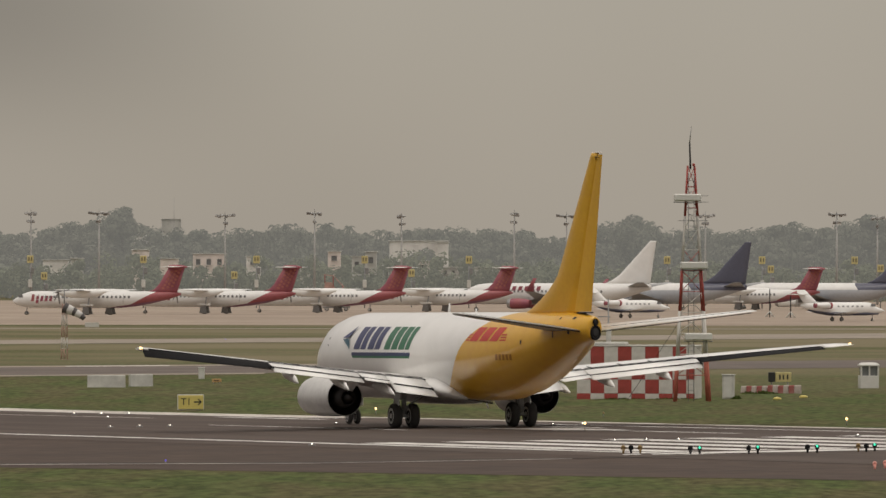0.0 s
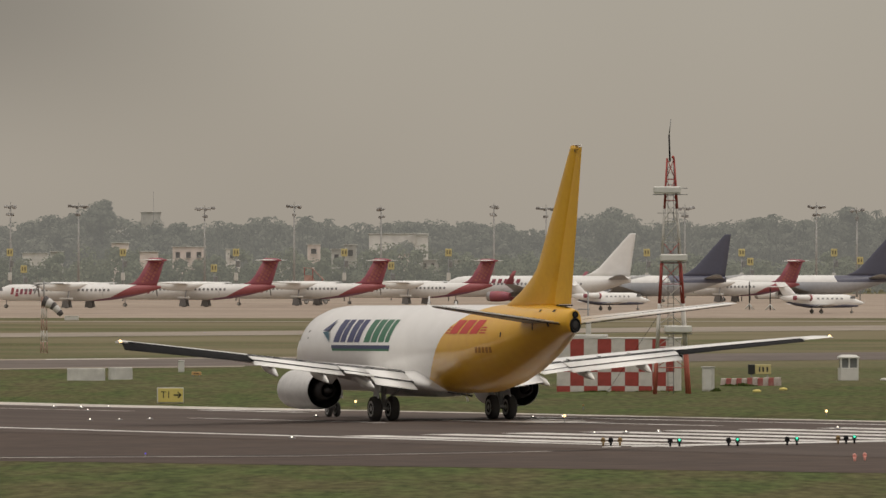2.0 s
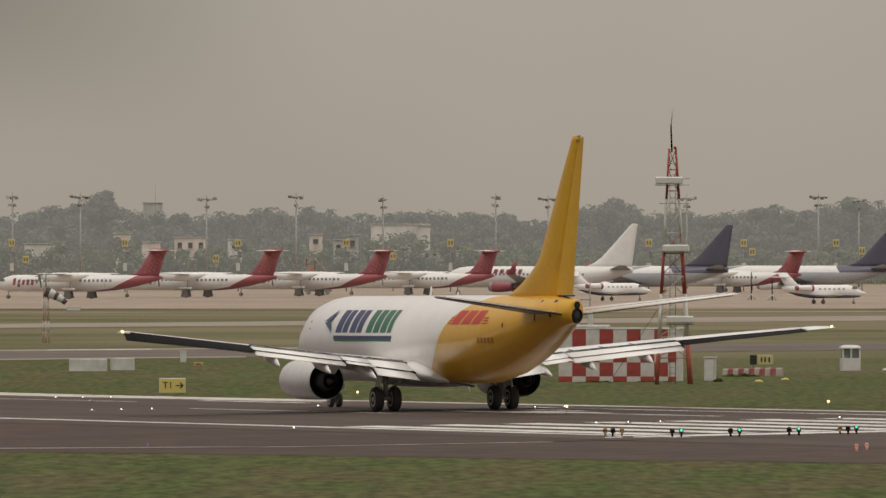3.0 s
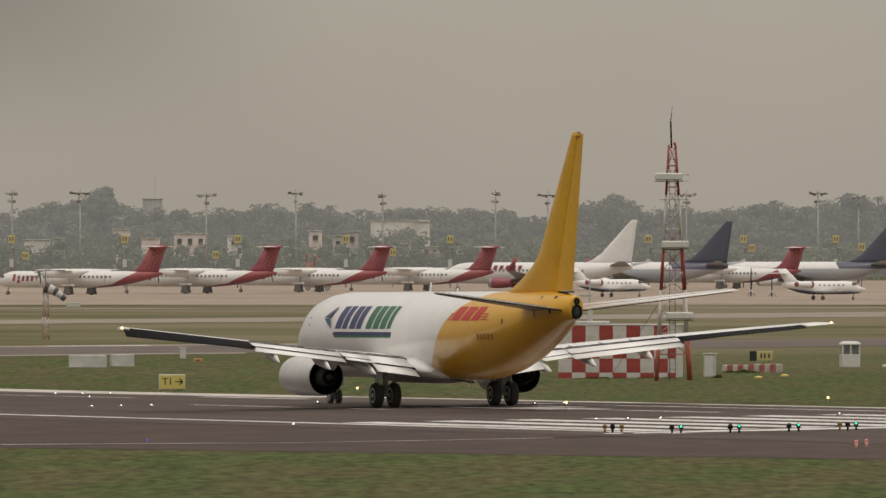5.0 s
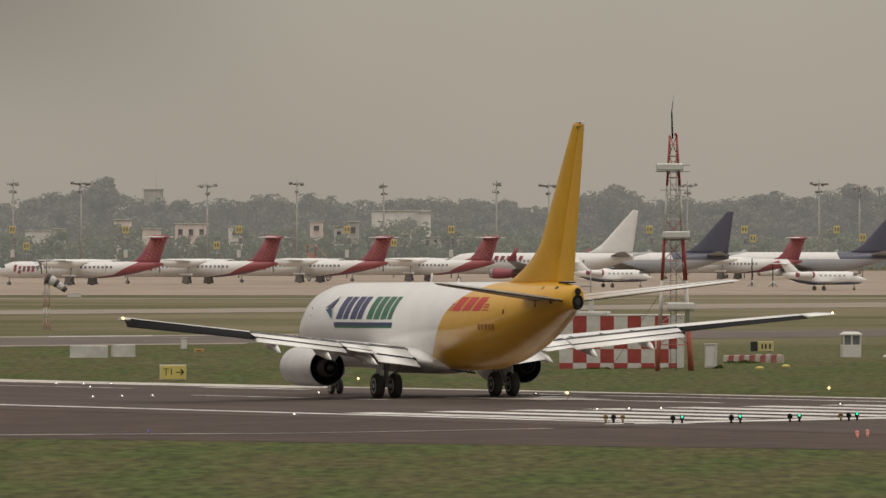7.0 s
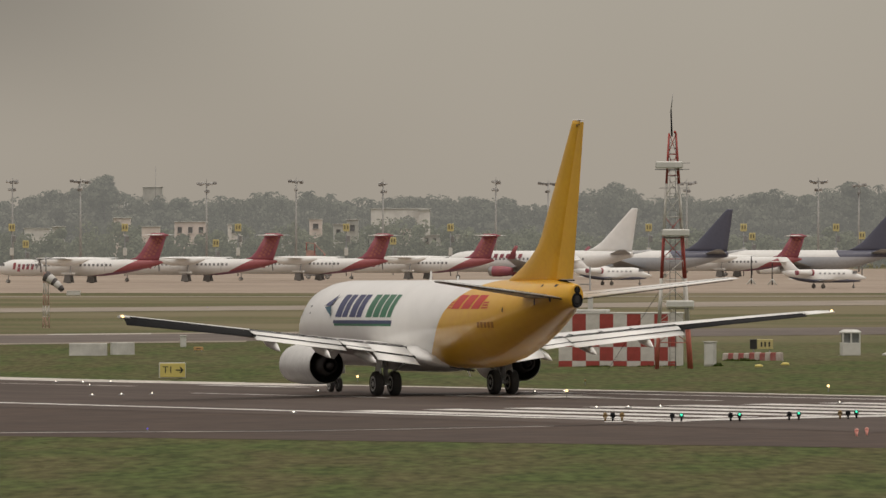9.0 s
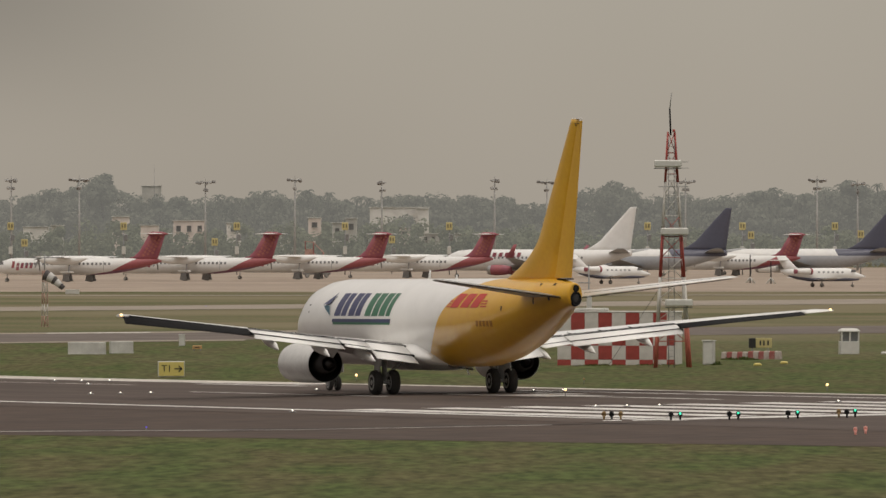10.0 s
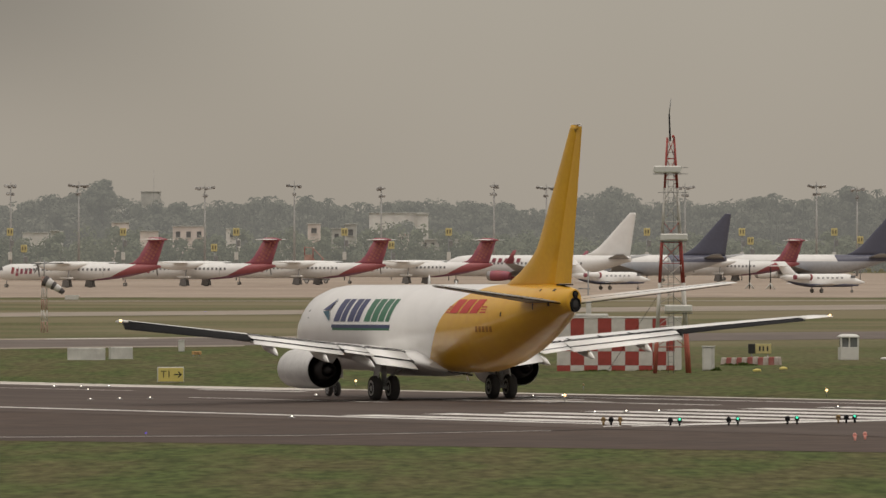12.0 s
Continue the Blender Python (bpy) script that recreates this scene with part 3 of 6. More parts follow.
    # wings
    for s in (1, -1):
        bm = bmesh.new()
        rings = []
        for y in (1.2, 2.0, 3.2, 4.4, 5.4, 7.0, 9.0, 10.35):
            le, te, t = wing_line(y)
            rings.append(foil(side(le, s), side(te, s), t, c1=0.74))
        loft(bm, rings, (True, True))
        rings = []
        for y in (10.35, 11, 12.5, 14, 15.9 if s < 0 else 16.75):
            le, te, t = wing_line(y)
            rings.append(foil(side(le, s), side(te, s), t, c1=0.74))
        loft(bm, rings, (True, True))
        rings = []
        for y in ((15.9, 16.2, 16.6, 17.1) if s < 0 else (16.75, 16.85, 16.95, 17.05)):
            le, te, t = wing_line(y)
            if y > 16.6:
                le = le + Vector((-0.5 * (y - 16.6), 0, 0))
            rings.append(foil(side(le, s), side(te, s), t * (0.6 if y > 17 else 1), c1=1.0 if s < 0 else 0.8))
        loft(bm, rings, (True, True))
        wing = part("wing", bm, WHITE, jet)
        # flaps, lowered a little, with a slot before each
        for y0, y1, drop in ((2.05, 4.05, 0.46), (4.12, 5.48, 0.16), (5.55, 10.35, 0.27)):
            bm = bmesh.new()
            for c0, c1, top0, top1 in ((0.735, 0.885, 0.372, -0.30), (0.89, 1.0, -0.34, -1.15)):
                rings = []
                for y in (y0, (y0 + y1) / 2, y1):
                    le, te, t = wing_line(y)
                    a = le.lerp(te, c0) + Vector((-0.12, 0, t * top0 - 0.06 if top0 > 0 else drop * top0 - 0.02))
                    b = le.lerp(te, c1) + Vector((-0.25, 0, drop * top1))
                    rings.append(foil(side(a, s), side(b, s), 0.08))
                loft(bm, rings)
            flap = part("flap", bm, WHITE, wing, "white wing flap, lowered a little")
            # dark gaps before the flap and between its two panels
            for c, top, back in ((0.735, None, -0.10), (0.888, -0.31, -0.24)):
                bm = bmesh.new()
                ends = []
                for y in (y0 + 0.02, y1 - 0.02):
                    le, te, t = wing_line(y)
                    ends.append(side(le.lerp(te, c) + Vector((back, 0, t * 0.372 + 0.02 if top is None else drop * top + 0.01)), s))
                rod(bm, ends[0], ends[1], 0.017, seg=5)
                part("flap_gap", bm, BLACK, flap, "dark gap along the flap")
            bm = bmesh.new()
            le, te, t = wing_line(y0 if y0 < 3 else y1)
            box(bm, side(le.lerp(te, 0.86) + Vector((-0.2, -0.02 if y0 < 3 else 0.02, drop * -0.25)), s), (0.9, 0.03, 0.09), turn=Euler((0, radians(-9), 0)).to_matrix().to_4x4())
            part("flap_end", bm, BLACK, flap, "dark end of the flap")
        # black plate behind the rear spar, standing in for the cove's shade
        bm = bmesh.new()
        rows = []
        for y in (1.9, 5.4, 9.75, 13, 15.8 if s < 0 else 16.7):
            le, te, t = wing_line(y)
            m = side(le.lerp(te, 0.74), s) + Vector((-0.008, 0, 0))
            rows.append([m + Vector((0, 0, 0.36 * t)), m + Vector((-0.05, 0, 0.30 * t)), m + Vector((-0.05, 0, -0.10 * t)), m + Vector((0, 0, -0.16 * t))])
        loft(bm, rows, smooth=False)
        part("flap_cove", bm, BLACK, wing, "black plate for the shade in the slot behind the wing spar")
        bm = bmesh.new()
        rings = []
        for y in (10.42, 12.5, 15.85 if s < 0 else 17.04):
            le, te, t = wing_line(y)
            a, b = le.lerp(te, 0.735) + Vector((0, 0, t * 0.16)), te + Vector((-0.02, 0, -0.08 if s < 0 else -0.20 - 0.022 * (y - 10.42)))
            rings.append(foil(side(a, s), side(b, s), t * (0.27 if s < 0 else 0.55)))
        loft(bm, rings)
        part("aileron", bm, BLACK, wing, "dark hinged aileron")
        # spoiler joints on the upper side
        for y in (3.4, 6.0, 7.3, 8.6):
            bm = bmesh.new()
            le, te, t = wing_line(y)
            p, q = le.lerp(te, 0.55), le.lerp(te, 0.735)
            rod(bm, side(p, s) + Vector((0, 0, 0.6 * t * 0.80)), side(q, s) + Vector((0, 0, 0.6 * t * 0.60)), 0.02, seg=4)
            part("spoiler_joint", bm, BLACK, wing)
        for y, zlow in ((4.3, 1.52), (6.6, 1.78), (9.3, 2.12)) if s > 0 else ((4.2, 1.52), (6.3, 1.76), (8.8, 2.06)):
            le, te, t = wing_line(y)
            m = le.lerp(te, 0.60)
            bm = bmesh.new()
            rings = []
            for k, r in ((0, 0.05), (0.2, 0.14), (0.5, 0.17), (0.8, 0.12), (1.0, 0.02)):
                x = m.x + (te.x - 0.75 - m.x) * k
                zc = m.z - 0.28 + (zlow + 0.05 - (m.z - 0.28)) * k * k
                rings.append([(x, s * y + r * 0.85 * math.cos(2 * math.pi * i / 12), zc + r * 1.4 * math.sin(2 * math.pi * i / 12)) for i in range(12)])
            loft(bm, rings)
            part("flap_fairing", bm, WHITE, wing)
        le, te, t = wing_line(17.05)
        bm = bmesh.new()
        bmesh.ops.create_uvsphere(bm, u_segments=10, v_segments=6, radius=0.065)
        bmesh.ops.translate(bm, vec=side(te + Vector((0.45, 0.05, 0.05)), s), verts=bm.verts)
        part("position_light", bm, LAMP, wing, "warm white wing tip light")
        # engine
        ex, ey, ez = 2.70, 4.83 * s, 1.40
        bm = bmesh.new()
        turned(bm, [(ex - 0.1, 0.84), (ex + 0.8, 0.93), (ex + 2.0, 0.985), (ex + 3.2, 0.99), (ex + 4.0, 0.93), (ex + 4.25, 0.84), (ex + 4.2, 0.78), (ex + 3.6, 0.74), (ex + 3.2, 0.74)], ey, ez, 36, flat=ex + 0.2)
        turned(bm, [(ex - 0.1, 0.84), (ex - 0.12, 0.825), (ex + 0.5, 0.80)], ey, ez, 36)
        engine = part("engine", bm, NACELLE, jet, "white engine nacelle with a dark nozzle")
        bm = bmesh.new()
        turned(bm, [(ex - 0.09, 0.812), (ex + 0.9, 0.74), (ex + 1.0, 0.30)], ey, ez, 32, (False, True))
        part("nozzle", bm, DARK, engine, "black inside of the fan nozzle")
        bm = bmesh.new()
        turned(bm, [(ex + 3.25, 0.74), (ex + 3.30, 0.3), (ex + 3.6, 0.05)], ey, ez, 32, (False, True))
        part("fan", bm, HOT, engine, "dark fan disc in the intake")
        bm = bmesh.new()
        turned(bm, [(ex + 0.95, 0.56), (ex + 0.2, 0.50), (ex - 0.62, 0.36), (ex - 0.62, 0.31), (ex - 0.2, 0.30)], ey, ez, 28)
        turned(bm, [(ex - 0.2, 0.26), (ex - 0.7, 0.17), (ex - 1.15, 0.03)], ey, ez, 20, (True, True))
        part("core_nozzle", bm, HOT, engine, "dark burnt metal core nozzle")
        bm = bmesh.new()
        loft(bm, [foil((ex + 3.0, ey, ez + 0.85), (ex - 1.2, ey, ez + 0.3), 0.34, True), foil((ex + 1.9, ey, ez + 1.05), (ex - 2.4, ey, ez + 0.85), 0.30, True)])
        part("pylon", bm, WHITE, engine)
        # main gear
        gy = 2.86 * s
        bm = bmesh.new()
        rod(bm, (0.05, gy, 0.5), (0.0, gy * 0.985, 2.1), 0.11, 0.14, 12)
        rod(bm, (0, gy - 0.62, 0.565), (0, gy + 0.62, 0.565), 0.09, seg=10)
        rod(bm, (0.02, gy, 0.85), (0.0, gy - 1.3 * s, 1.75), 0.06, seg=8)
        rod(bm, (-0.22, gy, 0.75), (-0.30, gy, 1.2), 0.035, seg=6)
        rod(bm, (-0.30, gy, 1.2), (-0.10, gy, 1.45), 0.035, seg=6)
        rod(bm, (0.15, gy + 0.1, 0.7), (0.9, gy + 0.05, 1.9), 0.05, seg=6)
        gear = part("main_gear", bm, GREY, jet, "grey main landing gear leg")
        for o in (-0.42, 0.42):
            wheel(gear, 0, gy + o, 0.565, 0.40)
        bm = bmesh.new()
        box(bm, (0.05, gy + 0.30 * s, 1.45), (0.75, 0.04, 0.85), 0.02, Euler((radians(8 * s), 0, 0)).to_matrix().to_4x4())
        part("gear_door", bm, WHITE, gear)
    # nose gear
    bm = bmesh.new()
    rod(bm, (15.6, 0, 0.35), (15.75, 0, 1.6), 0.07, 0.09, 10)
    rod(bm, (15.6, -0.26, 0.345), (15.6, 0.26, 0.345), 0.05, seg=8)
    rod(bm, (15.62, 0, 0.6), (16.6, 0, 1.5), 0.045, seg=6)
    gear = part("nose_gear", bm, GREY, jet)
    for o in (-0.2, 0.2):
        wheel(gear, 15.6, o, 0.345, 0.20)
    for s in (1, -1):
        bm = bmesh.new()
        box(bm, (15.9, 0.38 * s, 1.12), (1.3, 0.03, 0.5), 0.01)
        part("gear_door", bm, WHITE, gear)
    # fin
    bm = bmesh.new()
    zs = (5.05, 5.4, 5.8, 6.2, 6.6, 6.9, 7.2, 8.5, 10.5, 12.1, 12.27)
    le_at = lambda z: -17.40 - 0.775 * (z - 12.27) + max(0, 7.2 - z) ** 2 * 0.79
    te_at = lambda z: -18.68 + (12.37 - z) * 0.225
    th_at = lambda z: 0.20 + (12.37 - z) * 0.075
    loft(bm, [foil((le_at(z), 0, z), (te_at(z) + 0.30 * (5.6 if z < 6.9 else 1.4 + (12.37 - z) * 0.62) * 0.9, 0, z), th_at(z), True) for z in zs])
    fin = part("fin", bm, YELLOW, jet, "tall plain yellow tail fin")
    bm = bmesh.new()
    rings = []
    for z in (5.29, 8.0, 12.20):
        a = te_at(z) + 0.30 * (5.6 if z < 6.9 else 1.4 + (12.37 - z) * 0.62) * 0.9 + 0.02
        hw = 0.05 + 0.16 * (12.37 - z) / 7
        rings.append([(a, hw, z), (te_at(z), 0.015, z), (te_at(z), -0.015, z), (a, -hw, z)])
    loft(bm, rings, smooth=False)
    part("rudder", bm, YELLOW, fin)
    bm = bmesh.new()
    box(bm, (-16.30, 0, 5.235), (1.25, 0.36, 0.06), 0.02)
    part("rudder_gap", bm, BLACK, fin, "dark gap under the rudder")
    bm = bmesh.new()
    box(bm, (-17.98, 0, 12.29), (1.05, 0.15, 0.05), 0.02)
    part("fin_cap", bm, SOCK_PALE, fin, "pale cap of the fin")
    bm = bmesh.new()
    rod(bm, (-18.0, 0.095, 12.10), (-18.10, 0.095, 11.98), 0.016, seg=5)
    rod(bm, (-18.0, 0.095, 12.10), (-18.40, 0.08, 12.08), 0.014, seg=5)
    part("rudder_hinge", bm, DARK, fin)
    # tailplane
    for s in (1, -1):
        bm = bmesh.new()
        loft(bm, [foil((-13.3, 0.45 * s, 4.46), (-17.0, 0.45 * s, 4.46), 0.28), foil((-17.95, 6.75 * s, 5.22), (-19.35, 6.75 * s, 5.22), 0.13),
                  foil((-18.4, 6.98 * s, 5.25), (-19.4, 6.98 * s, 5.25), 0.06)])
        # the left half is greyer: its shade is put into the paint
        stab = part("tailplane", bm, WHITE if s < 0 else TAIL_SHADED, jet, "swept tailplane")
        bm = bmesh.new()
        rod(bm, (-17.02, 0.5 * s, 4.40), (-19.36, 6.7 * s, 5.17), 0.020, 0.016, seg=5)
        part("elevator_edge", bm, BLACK, stab, "dark rear edge of the elevator")
        bm = bmesh.new()
        rod(bm, (-16.2, 0.9 * s, 4.60), (-18.85, 6.7 * s, 5.26), 0.018, seg=4)
        part("elevator_joint", bm, BLACK, stab)
    return jet


freighter()


# ---------- parked aircraft on the apron ----------
def heading(x, y, deg, lift=0.035):
    """Standing on the ground with the nose along deg (0: to +x, 90: to +y)."""
    return pose(x, y, ground_z(x, y) + lift, 0, 0, deg)


PROP_SKIN = two_tone("turboprop_paint", (0.78, 0.77, 0.75), (0.33, 0.090, 0.098), -8.2, -2.1, 0.0, 2.6, 0.4, low=(0.25, 0.11, 0.17), low_z=0.95, low_slope=-0.13)
PROP_FUSE = [(16.2, 0.05, 2.2, 2.3), (15.9, 0.4, 1.85, 2.65), (15.0, 0.85, 1.5, 3.1), (14.0, 1.15, 1.32, 3.6), (12.8, 1.32, 1.22, 3.95), (11.5, 1.35, 1.2, 4.0), (-4, 1.35, 1.2, 4.0),
             (-7, 1.3, 1.45, 4.0), (-10, 1.05, 1.95, 4.0), (-13, 0.62, 2.65, 3.95), (-14.7, 0.33, 3.15, 3.85), (-15.4, 0.1, 3.4, 3.7)]


def ring_of(x, hw, lo, hi, seg=24):
    return [(x, hw * math.cos(2 * math.pi * i / seg), (lo + hi) / 2 + (hi - lo) / 2 * math.sin(2 * math.pi * i / seg)) for i in range(seg)]


def side_bars(name, parent, quads, mat, y, label=""):
    """Thin raised marks on the flanks of a hull whose side lies at y: (front x, rear x, low z, high z, slant)."""
    if name in ("window", "door") and len(quads) > 1:
        for q in quads:
            side_bars("cabin_window" if name == "window" else name, parent, [q], mat, y)
        return
    for s in (1, -1):
        bm = bmesh.new()
        for x0, x1, z0, z1, sl in quads:
            c = [(x0, s * y, z0), (x1, s * y, z0), (x1 - sl, s * y * 0.965, z1), (x0 - sl, s * y * 0.965, z1)]
            bm.faces.new([bm.verts.new(p) for p in c])
        part(name, bm, mat, parent, label)


def turboprop():
    plane = thing("turboprop_airliner", pose(0, 0, 0), "white turboprop airliner with a crimson T-tail parked on the apron", "airplane", "parked turboprops")
    bm = bmesh.new()
    xs = [s for s in PROP_FUSE]
    extra = []
    for a, b in zip(xs, xs[1:]):
        k = max(1, int(abs(a[0] - b[0]) / 1.0))
        extra += [[p + (q - p) * j / k for p, q in zip(a, b)] for j in range(k)]
    loft(bm, [ring_of(*s) for s in extra + [xs[-1]]])
    body = part("fuselage", bm, PROP_SKIN, plane, "white fuselage with a crimson rear end")
    side_bars("window", body, [(9.5 - 0.8 * i, 9.5 - 0.8 * i - 0.38, 2.85, 3.25, 0) for i in range(7)], HAZED_WINDOW, 1.36, "row of dark cabin windows")
    side_bars("window", body, [(-0.5 - 0.8 * i, -0.5 - 0.8 * i - 0.38, 2.85, 3.25, 0) for i in range(8)], HAZED_WINDOW, 1.36, "row of dark cabin windows")
    side_bars("lettering", body, [(12.1 - 0.85 * i, 12.1 - 0.85 * i - 0.5, 2.3 if i != 1 else 1.95, 3.2 if i not in (0,) else 3.45, 0.2) for i in range(5)], TAIL_RED, 1.37, "crimson letter shapes")
    side_bars("cockpit_window", body, [(14.6, 13.7, 2.9, 3.35, -0.1)], HAZED_WINDOW, 1.12)
    side_bars("door", body, [(10.7, 10.64, 1.9, 3.5, 0), (-5.2, -5.26, 1.9, 3.5, 0)], GREY, 1.365)
    # wing and engines
    bm = bmesh.new()
    loft(bm, [foil((1.9 - 0.7 * max(0, abs(y) - 5) / 9, y, 4.02 + 0.014 * abs(y)), (-0.9 - (0 if abs(y) < 5 else -0.35 * (abs(y) - 5) / 9), y, 3.99 + 0.014 * abs(y)), 0.46 - 0.018 * abs(y)) for y in (-14.2, -9, -4.4, 0, 4.4, 9, 14.2)])
    wing = part("wing", bm, WHITE, plane)
    bm = bmesh.new()
    loft(bm, [ring_of(x, hw, lo, hi) for x, hw, lo, hi in ((2.4, 0.4, 3.9, 4.15), (1.6, 0.9, 3.7, 4.4), (-0.6, 0.9, 3.7, 4.4), (-2.2, 0.3, 3.85, 4.1))])
    part("wing_fairing", bm, WHITE, wing)
    for s in (1, -1):
        bm = bmesh.new()
        loft(bm, [ring_of(x, hw, lo, hi, 16) for x, hw, lo, hi in ((5.2, 0.32, 3.45, 4.1), (4.6, 0.52, 3.15, 4.3), (2.5, 0.6, 2.85, 4.4), (0, 0.6, 2.8, 4.4), (-2.2, 0.42, 3.2, 4.3), (-3.6, 0.1, 3.8, 4.1))])
        bmesh.ops.translate(bm, vec=(0, 4.4 * s, 0), verts=bm.verts)
        eng = part("engine", bm, WHITE, plane, "white engine nacelle under the wing")
        bm = bmesh.new()
        turned(bm, [(5.2, 0.3), (5.5, 0.26), (5.9, 0.05)], 4.4 * s, 3.78, 14, (True, True))
        for k in range(6):
            a = 2 * math.pi * k / 6 + 0.3
            d = Vector((0, math.cos(a), math.sin(a)))
            c = Vector((5.4, 4.4 * s, 3.78))
            e = Vector((0, -d.z, d.y))
            loft(bm, [[c + d * r + e * w * 0.5 + Vector((0.06, 0, 0)), c + d * r - e * w * 0.5 - Vector((0.06, 0, 0)), c + d * r - e * w * 0.5 - Vector((0.02, 0, 0))] for r, w in ((0.25, 0.2), (1.1, 0.34), (2.0, 0.2))], smooth=False)
        part("propeller", bm, HEAD_GREY, eng, "dark six-bladed propeller")
        bm = bmesh.new()
        rod(bm, (0, 4.4 * s, 0.5), (-0.4, 4.4 * s, 3.0), 0.13, seg=8)
        rod(bm, (0, 4.4 * s - 0.45, 0.5), (0, 4.4 * s + 0.45, 0.5), 0.08, seg=6)
        gear = part("main_gear", bm, GREY, plane)
        for o in (-0.3, 0.3):
            wheel(gear, 0, 4.4 * s + o, 0.5, 0.32, HAZED_TYRE)
        for o in (-0.62, 0.62):
            bm = bmesh.new()
            loft(bm, [[(x, 4.4 * s + o + e, z) for x, e in ((-w, -0.03), (w, -0.03), (w, 0.03), (-w, 0.03))] for z, w in ((0.12, 0.74), (0.7, 0.58), (1.35, 0.50))], smooth=False)
            part("gear_door", bm, HEAD_GREY, gear, "grey landing gear door")
        bm = bmesh.new()
        box(bm, (0.1, 4.4 * s, 1.62), (2.1, 1.0, 0.30), 0.06)
        part("gear_fairing", bm, WHITE, gear, "white fairing over the wheels")
    bm = bmesh.new()
    rod(bm, (13.6, 0, 0.3), (13.5, 0, 1.5), 0.09, seg=8)
    gear = part("nose_gear", bm, GREY, plane)
    for o in (-0.2, 0.2):
        wheel(gear, 13.6, o, 0.3, 0.18, HAZED_TYRE)
    # tail
    bm = bmesh.new()
    loft(bm, [foil((x0, 0, z), (x1, 0, z), t, True) for z, x0, x1, t in ((3.7, -8.2, -14.6, 0.55), (4.3, -10.3, -14.85, 0.5), (5.2, -11.3, -15.15, 0.42), (8.0, -13.1, -16.1, 0.3))])
    fin = part("fin", bm, TAIL_RED, plane, "crimson tail fin with paler dots")
    bm = bmesh.new()
    for k in range(18):
        x, z = -12.2 - 0.85 * (k % 3) - 0.30 * (k // 3), 4.5 + 0.55 * (k // 3) + 0.2 * (k % 3)
        for s in (1, -1):
            c = Vector((x, s * 0.30, z))
            bm.faces.new([bm.verts.new(c + Vector((dx, -s * 0.03 * (z - 4.5), dz))) for dx, dz in ((-0.3, -0.05), (0.05, -0.25), (0.3, 0.05), (-0.05, 0.25))])
    part("dot_pattern", bm, ORANGE, fin, "paler orange dots on the fin")
    bm = bmesh.new()
    loft(bm, [foil((-13.2 - 0.09 * abs(y), y, 8.12), (-15.9, y, 8.12), 0.28 - 0.03 * abs(y)) for y in (-4.6, -2, 0, 2, 4.6)])
    part("tailplane", bm, WHITE, plane)
    bm = bmesh.new()
    loft(bm, [ring_of(x, r, 8.1 - r, 8.1 + r, 12) for x, r in ((-12.6, 0.05), (-13.4, 0.36), (-15.5, 0.36), (-16.6, 0.06))])
    part("tail_bullet", bm, TAIL_RED, plane)
    return plane


